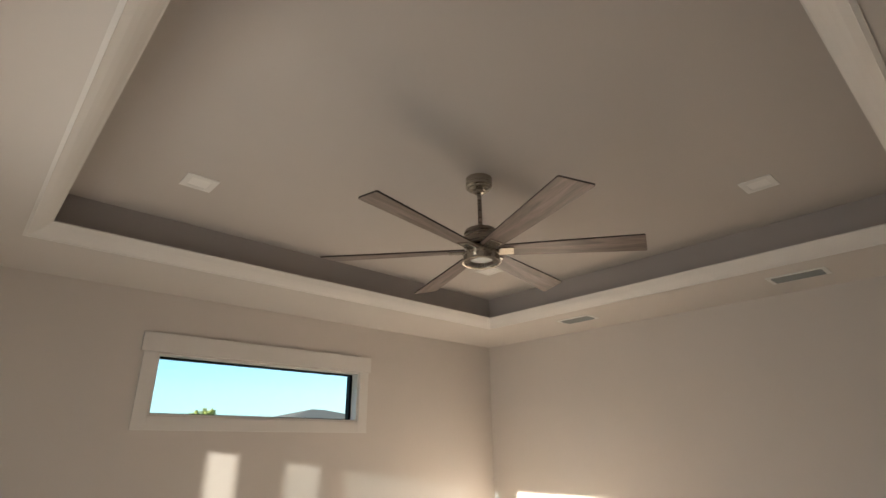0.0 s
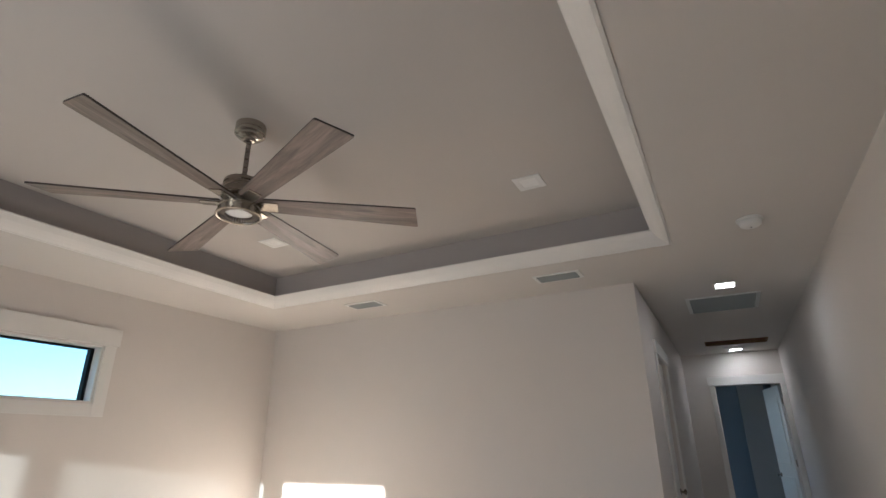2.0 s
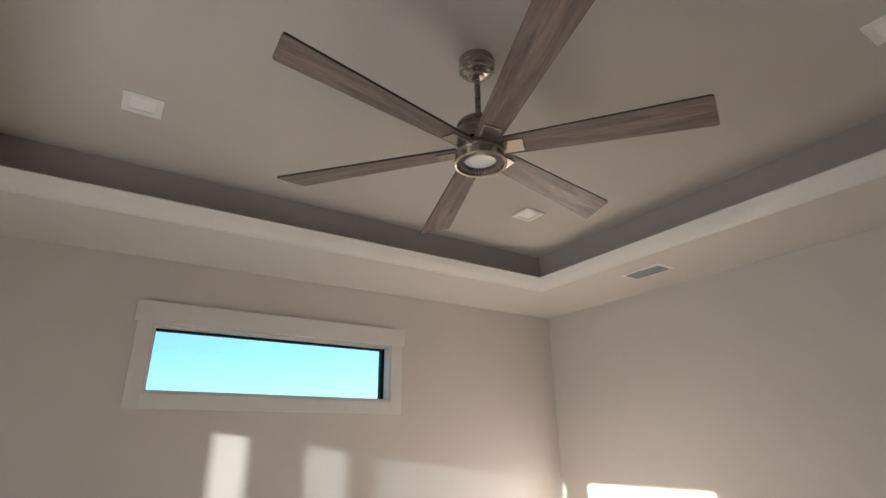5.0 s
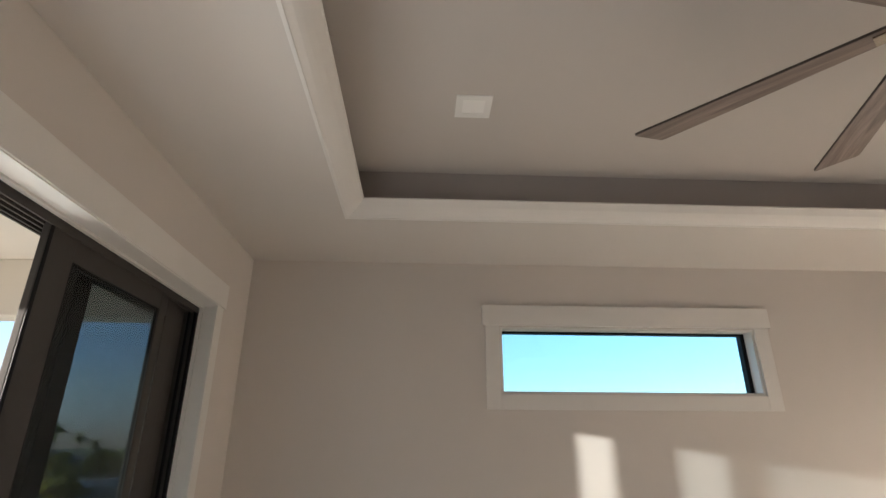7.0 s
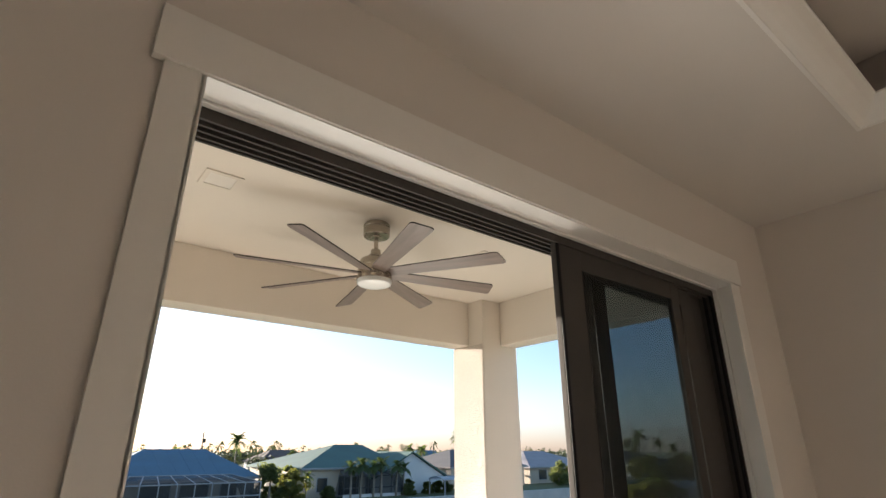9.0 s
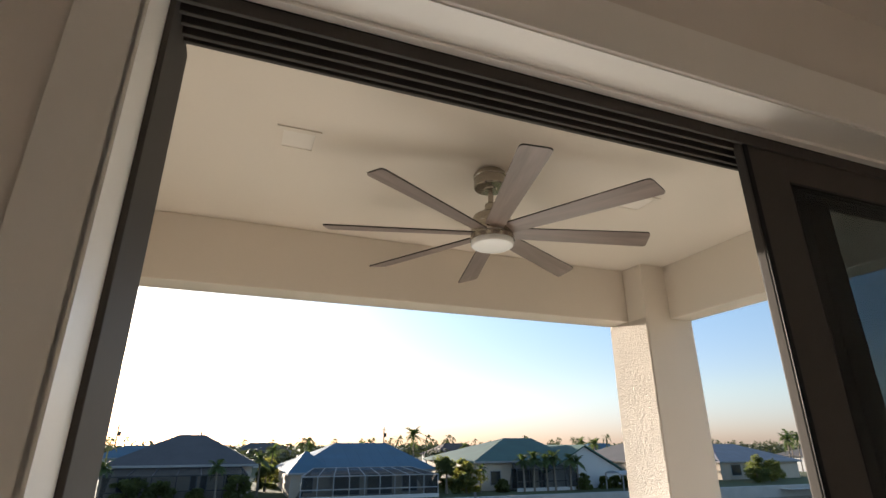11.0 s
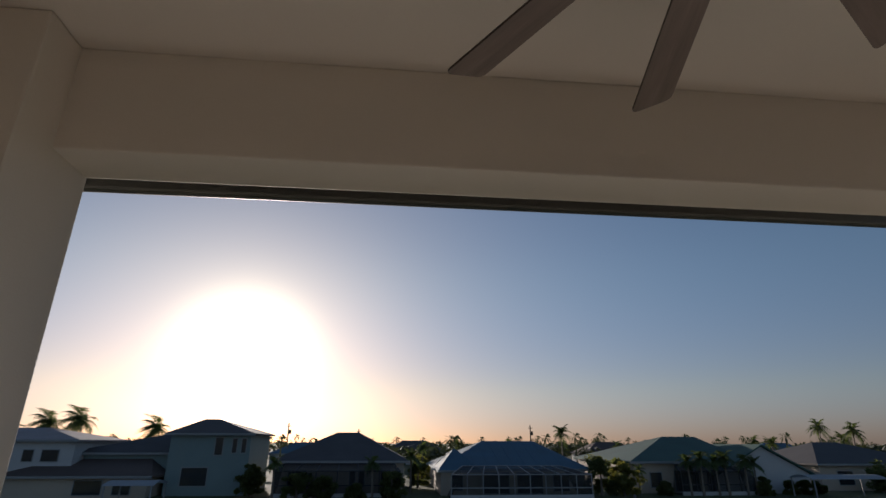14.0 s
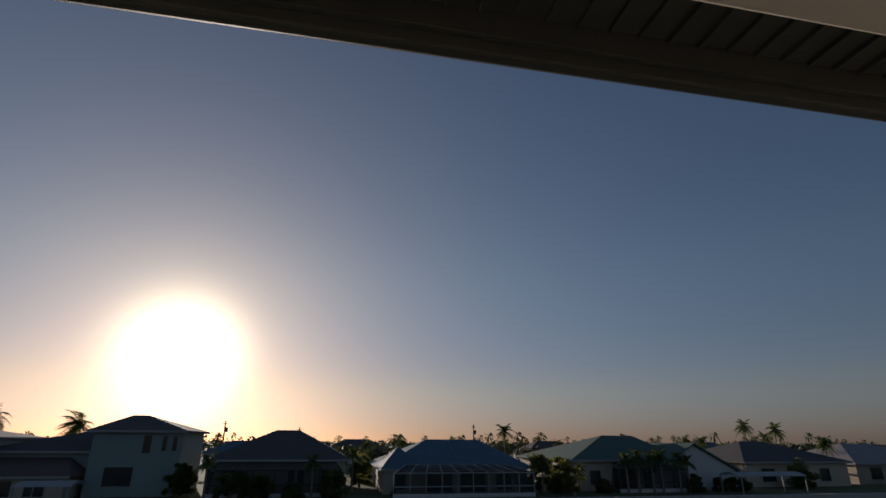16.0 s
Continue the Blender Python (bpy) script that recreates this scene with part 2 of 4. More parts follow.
M_SOFFIT = material("soffit_metal", (0.048, 0.050, 0.046), 0.55, vary=0.12, scale=4, fine=60)
# pale bedroom walls, with the blue window light mixed into the colour
M_BLUELIT_WALL = material("bedroom_paint_bluelit", (0.42, 0.47, 0.52), 0.8, vary=0.03, bump=0.1)
M_DOOR = material("door_paint", (0.74, 0.73, 0.70), 0.4, vary=0.02, bump=0.04)

M_GRASS = material("lawn", (0.085, 0.10, 0.035), 0.95, vary=0.35, scale=0.15, fine=3, bump=0.5, depth=0.05)
M_WATER = material("canal_water", (0.02, 0.035, 0.04), 0.08, vary=0.1, scale=0.2, fine=1.2, bump=0.25, depth=0.05)
M_CONCRETE = material("seawall_concrete", (0.42, 0.40, 0.36), 0.9, vary=0.15, scale=0.6, fine=8)
M_LEAF = leaf("leaves", (0.11, 0.125, 0.045), 0.6)
M_LEAF_Y = leaf("yellow_leaves", (0.20, 0.19, 0.05), 0.5)
M_PALM = leaf("palm_fronds", (0.09, 0.12, 0.04))
M_TRUNK = material("palm_trunk", (0.22, 0.18, 0.14), 0.9, vary=0.25, scale=3, fine=20, stretch=(1, 1, 6))
M_WOODS = leaf("far_leaves", (0.05, 0.058, 0.03), 0.2)
M_HOUSE_W = material("white_house_wall", (0.55, 0.54, 0.52), 0.85, vary=0.06, scale=0.5, fine=6)
M_HOUSE_B = material("beige_house_wall", (0.50, 0.42, 0.33), 0.85, vary=0.08, scale=0.5, fine=6)
M_HOUSE_T = material("pale_teal_wall", (0.23, 0.29, 0.28), 0.85, vary=0.06, scale=0.5, fine=6)
M_ROOF_BLUE = material("blue_metal_roof", (0.062, 0.135, 0.19), 0.75, vary=0.15, scale=0.4, fine=5)
M_ROOF_TEAL = material("teal_shingle_roof", (0.062, 0.12, 0.10), 0.85, vary=0.18, scale=0.5, fine=5)
M_ROOF_GREY = material("grey_shingle_roof", (0.085, 0.08, 0.08), 0.85, vary=0.2, scale=0.5, fine=5)
M_ROOF_PALE = material("pale_tile_roof", (0.30, 0.27, 0.27), 0.8, vary=0.15, scale=0.5, fine=5)
M_ROOF_BROWN = material("brown_shingle_roof", (0.12, 0.085, 0.07), 0.85, vary=0.2, scale=0.5, fine=5)
M_WINDOW = material("dark_window", (0.03, 0.035, 0.04), 0.12, vary=0.1, bump=0)
M_WHITE_ALU = material("white_aluminium", (0.30, 0.30, 0.295), 0.7, vary=0.04)
M_DARK_ALU = material("dark_cage_aluminium", (0.03, 0.03, 0.03), 0.5, vary=0.05)
M_SCREEN = screen("insect_screen", (0.03, 0.032, 0.035), 0.42)
M_CANVAS = material("canvas", (0.62, 0.64, 0.66), 0.8, vary=0.06)
M_POLE = material("weathered_pole", (0.10, 0.08, 0.06), 0.9)


# ---- mesh helpers ----
def link(name, bm, mat, parent=None, smooth=False):
    me = bpy.data.meshes.new(name)
    bmesh.ops.recalc_face_normals(bm, faces=bm.faces)
    if smooth:
        for f in bm.faces:
            f.smooth = True
        for e in bm.edges:
            if len(e.link_faces) == 2 and e.calc_face_angle(0) > 0.55:
                e.smooth = False
    bm.to_mesh(me)
    bm.free()
    for m in (mat if isinstance(mat, (list, tuple)) else [mat]):
        me.materials.append(m)
    ob = new(name, me)
    if parent is not None:
        ob.parent = parent
    return ob


def part(name, bm, mat, parent, label="", smooth=False):
    ob = link(name, bm, mat, parent, smooth)
    return tagged(ob, label) if label else ob


def empty(name, x, y, z, label, category, group="", kind="", rz=0):
    ob = new(name)
    ob.empty_display_size = 0.1
    ob.matrix_world = pose(x, y, z, 0, 0, rz)
    return tagged(ob, label, category, group, kind)


def add_box(bm, lo, hi, bevel=0.0):
    r = bmesh.ops.create_cube(bm, size=1)
    c = [(a + b) / 2 for a, b in zip(lo, hi)]
    s = [abs(b - a) for a, b in zip(lo, hi)]
    for v in r["verts"]:
        v.co = Vector((c[0] + v.co.x * s[0], c[1] + v.co.y * s[1], c[2] + v.co.z * s[2]))
    if bevel:
        edges = list({e for v in r["verts"] for e in v.link_edges})
        bmesh.ops.bevel(bm, geom=edges, offset=bevel, segments=2, affect="EDGES", profile=0.6)
    return bm


def box(lo, hi, bevel=0.0):
    return add_box(bmesh.new(), lo, hi, bevel)


def lathe(profile, steps=40, bm=None):
    """A turned shape round z from (radius, height) rows."""
    bm = bm or bmesh.new()
    rings = []
    for r, z in profile:
        if r < 1e-5:
            rings.append([bm.verts.new((0, 0, z))])
        else:
            rings.append([bm.verts.new((r * math.cos(2 * math.pi * k / steps), r * math.sin(2 * math.pi * k / steps), z)) for k in range(steps)])
    for a, b in zip(rings, rings[1:]):
        for k in range(steps):
            j = (k + 1) % steps
            if len(a) == 1 and len(b) == 1:
                continue
            if len(a) == 1:
                bm.faces.new((a[0], b[k], b[j]))
            elif len(b) == 1:
                bm.faces.new((a[k], a[j], b[0]))
            else:
                bm.faces.new((a[k], a[j], b[j], b[k]))
    return bm


def slab_with_holes(axis, a0, a1, us, vs, holes):
    """A wall or ceiling slab between a0 and a1 on an axis, on a grid of us and vs, with the given cells open."""
    bm = bmesh.new()
    cache = {}

    def vert(u, v, a):
        k = (u, v, a)
        if k not in cache:
            cache[k] = bm.verts.new({"x": (a, u, v), "y": (u, a, v), "z": (u, v, a)}[axis])
        return cache[k]

    full = {(i, j) for i in range(len(us) - 1) for j in range(len(vs) - 1)} - set(holes)
    for i, j in full:
        u0, u1, v0, v1 = us[i], us[i + 1], vs[j], vs[j + 1]
        for a in (a0, a1):
            bm.faces.new((vert(u0, v0, a), vert(u1, v0, a), vert(u1, v1, a), vert(u0, v1, a)))
        for di, dj, (p, q) in ((-1, 0, ((u0, v0), (u0, v1))), (1, 0, ((u1, v0), (u1, v1))), (0, -1, ((u0, v0), (u1, v0))), (0, 1, ((u0, v1), (u1, v1)))):
            if (i + di, j + dj) not in full:
                bm.faces.new((vert(*p, a0), vert(*q, a0), vert(*q, a1), vert(*p, a1)))
    return bm


def structure(name, bm, mat, label, category):
    return tagged(link(name, bm, mat), label, category, kind="structure")


# ---- room, hall and lanai shell ----
TOP, SOFFIT, TRAY = 3.35, 2.74, 3.05
HALL_N, SOUTH, EAST, HALL_END = -4.145, -5.49, 5.69, 10.35

structure("wall_north", slab_with_holes("y", 0.0, 0.2, [-0.3, 1.83, 3.716, 13.6], [-0.1, 1.79, 2.262, TOP], [(1, 1)]), M_WALL,
          "warm greige painted wall with a long transom window", "wall")
structure("wall_west", slab_with_holes("x", -0.3, 0.0, [-5.7, -3.366, -0.530, 0.0], [-0.1, 0.0, 2.252, TOP], [(1, 1)]), M_WALL,
          "warm greige painted wall with a wide sliding door opening", "wall")
structure("wall_east", box((EAST, HALL_N, -0.1), (EAST + 0.12, 0.0, TOP)), M_WALL, "warm greige painted wall beside the hall", "wall")
structure("wall_south", slab_with_holes("y", SOUTH - 0.2, SOUTH, [0.0, 13.6], [-0.1, TOP], []), M_WALL, "warm greige painted wall running on into the hall", "wall")
structure("wall_hall", slab_with_holes("y", HALL_N, HALL_N + 0.12, [EAST + 0.12, 6.62, 7.45, HALL_END], [-0.1, 0.0, 2.25, TOP], [(1, 1)]), M_WALL,
          "greige hall wall with a closed white door", "wall")
structure("wall_hall_end", slab_with_holes("x", HALL_END, HALL_END + 0.12, [SOUTH, -5.415, -4.56, -2.0], [-0.1, 0.0, 2.25, TOP], [(1, 1)]), M_WALL,
          "greige wall at the end of the hall with an open doorway", "wall")
# its opening is out of view, added to let daylight in
structure("wall_bedroom", slab_with_holes("x", 13.4, 13.6, [SOUTH, -3.95, -2.3, -0.0], [-0.1, 0.4, 2.5, TOP], [(1, 1)]), M_BLUELIT_WALL,
          "plain bedroom wall, blue evening light put into its colour", "wall")
structure("wall_bedroom_closet", box((12.9, -5.33, 0.0), (13.398, -4.89, SOFFIT)), M_WALL, "plain closet wall at the back of the bedroom", "wall")
structure("wall_bedroom_side", box((HALL_END + 0.12, -2.0, -0.1), (13.4, -1.9, TOP)), M_BLUELIT_WALL, "plain bedroom side wall", "wall")
structure("ceiling_bedroom", box((HALL_END + 0.12, HALL_N, SOFFIT), (13.4, -2.0, SOFFIT + 0.05)), M_CEIL, "plain bedroom ceiling", "ceiling")
structure("floor", box((-0.3, SOUTH - 0.2, -0.1), (13.6, 0.2, 0.0)), M_FLOOR, "light tan tiled floor", "floor")
structure("lanai_floor", box((-2.3, -4.4, -0.16), (-0.3, -0.2, -0.03)), M_FLOOR, "light tan tiled lanai floor", "floor")

# soffit ring of the tray ceiling and the hall ceiling, with the attic hatch left open
OX0, OX1, OY0, OY1 = 0.804, 4.816, -4.515, -0.824
structure("ceiling", slab_with_holes("z", SOFFIT, SOFFIT + 0.05, [0.0, OX0, OX1, EAST], [SOUTH, OY0, OY1, 0.0], [(1, 1)]), M_CEIL,
          "off-white dropped ceiling border round a recessed tray", "ceiling")
structure("ceiling_hall", slab_with_holes("z", SOFFIT, SOFFIT + 0.05, [EAST, 9.15, 9.55, 13.4], [SOUTH, -5.315, -4.545, HALL_N], [(1, 1)]), M_CEIL,
          "off-white hall ceiling with an open attic hatch", "ceiling")
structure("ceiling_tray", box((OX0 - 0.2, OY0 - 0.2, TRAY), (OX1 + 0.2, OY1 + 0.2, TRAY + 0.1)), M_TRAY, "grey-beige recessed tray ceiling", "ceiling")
# uprights hold their shade in the colour
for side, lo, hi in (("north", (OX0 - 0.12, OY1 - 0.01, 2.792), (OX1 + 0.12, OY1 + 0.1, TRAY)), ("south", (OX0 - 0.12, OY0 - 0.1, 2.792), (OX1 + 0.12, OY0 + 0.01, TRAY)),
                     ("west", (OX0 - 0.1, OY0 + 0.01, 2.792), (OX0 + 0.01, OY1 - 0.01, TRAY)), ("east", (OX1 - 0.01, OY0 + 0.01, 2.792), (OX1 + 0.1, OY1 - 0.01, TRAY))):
    structure("wall_tray_" + side, box(lo, hi), M_TRAYSIDE_SHADED, "upright side of the tray ceiling, its taupe darkened for shade", "wall")


def swept_rectangle(x0, x1, y0, y1, profile):
    """A mitred moulding round a rectangle from (inward, height) rows, closed."""
    bm = bmesh.new()
    loops = [[bm.verts.new((x, y, z)) for x, y in ((x0 + d, y0 + d), (x1 - d, y0 + d), (x1 - d, y1 - d), (x0 + d, y1 - d))] for d, z in profile]
    for a, b in zip(loops, loops[1:] + loops[:1]):
        for k in range(4):
            bm.faces.new((a[k], a[(k + 1) % 4], b[(k + 1) % 4], b[k]))
    return bm


crown = [(-0.022, SOFFIT - 0.0005), (-0.022, SOFFIT - 0.005), (-0.006, SOFFIT - 0.006), (-0.004, SOFFIT - 0.002), (0.0, SOFFIT), (0.022, SOFFIT + 0.010),
         (0.044, SOFFIT + 0.025), (0.066, SOFFIT + 0.044), (0.084, SOFFIT + 0.066), (0.092, SOFFIT + 0.076), (0.098, SOFFIT + 0.078), (0.099, SOFFIT + 0.087), (0.085, SOFFIT + 0.087),
         (0.02, SOFFIT + 0.056), (0.005, SOFFIT + 0.051)]
structure("trim_tray", swept_rectangle(OX0, OX1, OY0, OY1, crown), M_TRIM, "white cove crown moulding round the tray edge", "crown moulding")

# roof deck that closes the place above
structure("ceiling_deck", box((-2.55, -5.9, 3.36), (13.8, 0.7, 3.5)), M_SOFFIT, "dark roof deck above the rooms", "roof")

# lanai: ceiling, beams, columns, closed south side
LZ, BZ = 2.506, 2.155
structure("ceiling_lanai", box((-2.128, -4.16, LZ), (-0.3, -0.42, LZ + 0.1)), M_LANAI, "cream painted lanai ceiling", "ceiling")
structure("beam_west", box((-2.128, -3.72, BZ), (-1.944, -0.805, LZ), 0.006), M_LANAI, "cream stucco beam over the lanai opening", "beam")
structure("beam_north", box((-1.775, -0.615, BZ), (-0.3, -0.44, LZ), 0.006), M_LANAI, "cream stucco beam over the lanai side opening", "beam")
structure("beam_south", box((-1.79, -4.16, BZ), (-0.3, -3.94, LZ), 0.006), M_LANAI, "cream stucco beam along the lanai side wall", "beam")
structure("wall_lanai", box((-1.79, -4.15, -0.16), (-0.3, -4.06, BZ)), M_LANAI, "cream lanai side wall under the beam", "wall")


def column(name, x0, x1, y0, y1, rough_face):
    e = empty(name, (x0 + x1) / 2, (y0 + y1) / 2, -0.16, "square cream column with a coarse stucco face", "column", "lanai columns", "structure")
    hx, hy = (x1 - x0) / 2, (y1 - y0) / 2
    part("shaft", box((-hx, -hy, 0), (hx, hy, LZ + 0.16), 0.008), M_LANAI, e)
    if rough_face:
        sb = bmesh.new()
        nu, nv, H = 130, 800, BZ + 0.157
        grid = []
        for j in range(nv + 1):
            row = []
            for i in range(nu + 1):
                u, v = -hx - 0.004 + (2 * hx - 0.002) * i / nu, H * j / nv
                p = Vector((u * 90, 3.1, v * 90))
                q = p + 0.8 * noise.noise_vector(p * 0.55)
                d = 0.0036 * abs(noise.noise(q)) + 0.0018 * noise.noise(q * 2.1) + 0.0018
                row.append(sb.verts.new((u, -hy - 0.002 - max(d, 0.0) * (0.0 if i in (0, nu) else 1.0), v)))
            grid.append(row)
        for j in range(nv):
            for i in range(nu):
                sb.faces.new((grid[j][i], grid[j][i + 1], grid[j + 1][i + 1], grid[j + 1][i]))
        part("stucco_face", sb, M_STUCCO, e, "coarse sprayed stucco face in the sun", True)
    return e


column("column", -2.128, -1.775, -0.805, -0.44, True)
column("column", -2.128, -1.795, -4.16, -3.71, False)

# eave outside the beam: ribbed soffit, fascia and gutter
eave = empty("roof_eave", -2.128, -2.2, 2.40, "dark ribbed metal eave with a gutter", "eave", kind="structure")
part("soffit", box((-0.40, -3.6, 0.055), (-0.002, 1.85, 0.07)), M_SOFFIT, eave)
rib = None
for k in range(54):
    y = -3.55 + k * 0.1
    if rib is None:
        rib = part("rib", box((-0.395, -0.006, 0.038), (-0.004, 0.006, 0.055)), M_SOFFIT, eave)
        rib.location.y = y
    else:
        o = rib.copy()
        scene.collection.objects.link(o)
        o.location.y = y
part("fascia", box((-0.425, -3.6, -0.03), (-0.402, 1.85, 0.16), 0.003), M_SOFFIT, eave)
part("gutter", box((-0.472, -3.6, -0.076), (-0.427, 1.85, 0.10), 0.012), M_SOFFIT, eave)
part("deck", box((-0.47, -3.6, 0.17), (0.0, 1.85, 0.6)), M_SOFFIT, eave)


# ---- casings, window and doors ----
def casing(name, axis, face, out, u0, u1, z0, z1, label, width=0.105, head=0.125, lap=0.022, sill=True, floor=None, first=None):
    """Flat board trim round an opening on a wall: side boards, a taller head board that laps past them, and a bottom board."""
    e = empty(name, 0, 0, 0, label, "trim", kind="structure")

    def b(ua, ub, za, zb, proud):
        lo, hi = (face, face + out * proud)
        lo, hi = min(lo, hi), max(lo, hi)
        return box((lo, ua, za), (hi, ub, zb), 0.002) if axis == "x" else box((ua, lo, za), (ub, hi, zb), 0.002)

    bottom = z0 - width if sill else floor
    part("side_board", b(u0 - (first or width), u0, bottom, z1, 0.018), M_TRIM, e)
    part("side_board", b(u1, u1 + width, bottom, z1, 0.018), M_TRIM, e)
    part("head_board", b(u0 - width - lap, u1 + width + lap, z1 + 0.001, z1 + head, 0.026), M_TRIM, e)
    if sill:
        part("bottom_board", b(u0 + 0.001, u1 - 0.001, z0 - width, z0, 0.018), M_TRIM, e)
    return e


casing("trim_window", "y", 0.0, -1, 1.824, 3.722, 1.784, 2.267, "white flat board trim round the transom window", 0.102, 0.15)
casing("trim_sliding_door", "x", 0.0, 1, -3.357, -0.580, 0, 2.244, "white flat board trim round the sliding door", 0.10, 0.152, sill=False, floor=0.0, first=0.094)
casing("trim_hall_door", "y", HALL_N, -1, 6.615, 7.455, 0, 2.255, "white flat board trim round the hall door", 0.1, 0.13, sill=False, floor=0.0)
casing("trim_end_door", "x", HALL_END, -1, -5.42, -4.555, 0, 2.255, "white flat board trim round the end doorway", 0.069, 0.13, sill=False, floor=0.0)

# transom window: white liner, black frame, glass
win = empty("window_1", 2.773, 0, 2.026, "long black-framed transom window with clear glass", "window", kind="structure")
for lo, hi in (((-0.943, 0.0, 0.222), (0.943, 0.095, 0.236)), ((-0.943, 0.0, -0.236), (0.943, 0.095, -0.222)),
               ((-0.943, 0.0, -0.222), (-0.929, 0.095, 0.222)), ((0.929, 0.0, -0.222), (0.943, 0.095, 0.222))):
    part("liner", box(lo, hi), M_TRIM, win)
for lo, hi in (((-0.943, 0.095, 0.208), (0.943, 0.15, 0.236)), ((-0.943, 0.095, -0.236), (0.943, 0.15, -0.212)),
               ((-0.943, 0.095, -0.212), (-0.919, 0.15, 0.208)), ((0.900, 0.095, -0.212), (0.943, 0.15, 0.208))):
    part("window_frame", box(lo, hi, 0.002), M_TRACK, win)
part("pane", box((-0.919, 0.12, -0.212), (0.900, 0.126, 0.208)), M_CLEAR, win).visible_shadow = False

# sliding door frame: liner boards, head with hanging tracks, jambs and sill
fr = empty("sliding_door_frame", -0.2, -1.982, 0, "dark bronze sliding door frame with a ribbed head track", "door frame", kind="structure")
Y0, Y1 = -3.366 + 1.982, -0.530 + 1.982
part("liner", box((0.10, Y0, 2.240), (0.218, Y1, 2.2515)), M_TRIM, fr, "white painted head liner")
part("liner", box((0.10, Y0 + 0.0005, 0), (0.218, Y0 + 0.012, 2.240)), M_TRIM, fr, "white painted side liner")
part("liner", box((0.10, Y1 - 0.012, 0), (0.218, Y1 - 0.0005, 2.240)), M_TRIM, fr, "white painted side liner")
part("stop", box((0.100, Y0 + 0.012, 2.229), (0.122, Y1 - 0.012, 2.2398), 0.002), M_TRIM, fr, "thin white stop bead")
part("stop", box((0.100, Y1 - 0.027, 0), (0.122, Y1 - 0.012, 2.229), 0.002), M_TRIM, fr, "thin white stop bead")
part("head", box((-0.03, Y0 + 0.012, 2.230), (0.10, Y1 - 0.012, 2.2505)), M_TRACK, fr)
for x in (0.092, 0.060, 0.028, -0.004, -0.026):
    part("track", box((x - 0.005, Y0 + 0.012, 2.196), (x + 0.005, Y1 - 0.012, 2.230), 0.002), M_BRONZE, fr)
part("jamb", box((-0.10, Y0 + 0.0005, 0), (0.098, Y0 + 0.022, 2.220), 0.002), M_BRONZE, fr)
part("jamb", box((-0.10, Y1 - 0.022, 0), (0.098, Y1 - 0.0005, 2.220), 0.002), M_BRONZE, fr)
for x in (0.086, 0.05):
    part("jamb_rib", box((x - 0.006, Y1 - 0.04, 0), (x + 0.006, Y1 - 0.022, 2.220), 0.002), M_TRACK, fr)
part("sill", box((-0.10, Y0 + 0.02, -0.002), (0.098, Y1 - 0.02, 0.02), 0.002), M_BRONZE, fr)


def sliding_panel(x, y0, y1, label, s=0.085, t=0.115):
    e = empty("sliding_door_panel", x, (y0 + y1) / 2, 0.02, label, "sliding door", "stacked sliding door panels", "structure")
    h, z1 = (y1 - y0) / 2, 2.189
    part("stile", box((-0.014, -h, 0.0), (0.014, -h + s, z1), 0.004), M_BRONZE, e)
    part("stile", box((-0.014, h - t, 0.0), (0.014, h, z1), 0.004), M_BRONZE, e)
    part("rail", box((-0.013, -h + s, z1 - 0.10), (0.013, h - t, z1)), M_BRONZE, e)
    part("rail", box((-0.013, -h + s, 0.0), (0.013, h - t, 0.12)), M_BRONZE, e)
    part("bead", box((-0.009, -h + s, 0.12), (0.009, -h + s + 0.012, z1 - 0.10)), M_TRACK, e)
    part("glass", box((-0.004, -h + s + 0.012, 0.12), (0.004, h - t, z1 - 0.10)), M_TINT, e, "smoke tinted glass")
    part("interlock", box((0.0145, -h, 0.0), (0.019, -h + 0.018, z1), 0.002), M_TRACK, e)
    return e


sliding_panel(-0.126, -1.905, -0.935, "open dark bronze sliding door panel with smoke tinted glass", 0.165, 0.07)
sliding_panel(-0.162, -1.737, -0.735, "stacked dark bronze sliding door panel behind the first", 0.10)
sliding_panel(-0.198, -1.583, -0.556, "stacked dark bronze sliding door panel behind the others", 0.10, 0.12)


def panel_door(name, x, y, width, turn, label):
    """A two-panel painted door leaf, hinged at its origin, along local x."""
    e = empty(name, x, y, 0.012, label, "door", rz=turn, kind="structure")
    part("leaf", box((0.003, -0.0175, 0), (width - 0.003, 0.0175, 2.22), 0.002), M_DOOR, e)
    for z0, z1 in ((0.2, 0.95), (1.12, 2.06)):
        for s in (-1, 1):
            part("raised_panel", box((0.13, min(s * 0.0175, s * 0.026), z0), (width - 0.13, max(s * 0.0175, s * 0.026), z1), 0.004), M_DOOR, e)
    for s in (-1, 1):
        kn = bmesh.new()
        lathe([(0.0, 0.0), (0.03, 0.0), (0.03, 0.008), (0.011, 0.012), (0.011, 0.03), (0.026, 0.04), (0.028, 0.055), (0.0, 0.065)], 20, kn)
        bmesh.ops.rotate(kn, verts=kn.verts, cent=(0, 0, 0), matrix=Matrix.Rotation(radians(90 if s < 0 else -90), 3, "X"))
        bmesh.ops.translate(kn, verts=kn.verts, vec=(width - 0.07, s * 0.0175, 0.96))
        part("knob", kn, M_NICKEL_DARK, e, "dark nickel knob", True)
    for z in (0.25, 1.1, 1.95):
        part("hinge", box((-0.008, -0.03, z), (0.004, 0.0, z + 0.09), 0.002), M_NICKEL, e)
    return e


panel_door("door_1", 6.63, HALL_N + 0.05, 0.81, 0, "closed white panelled hall door")
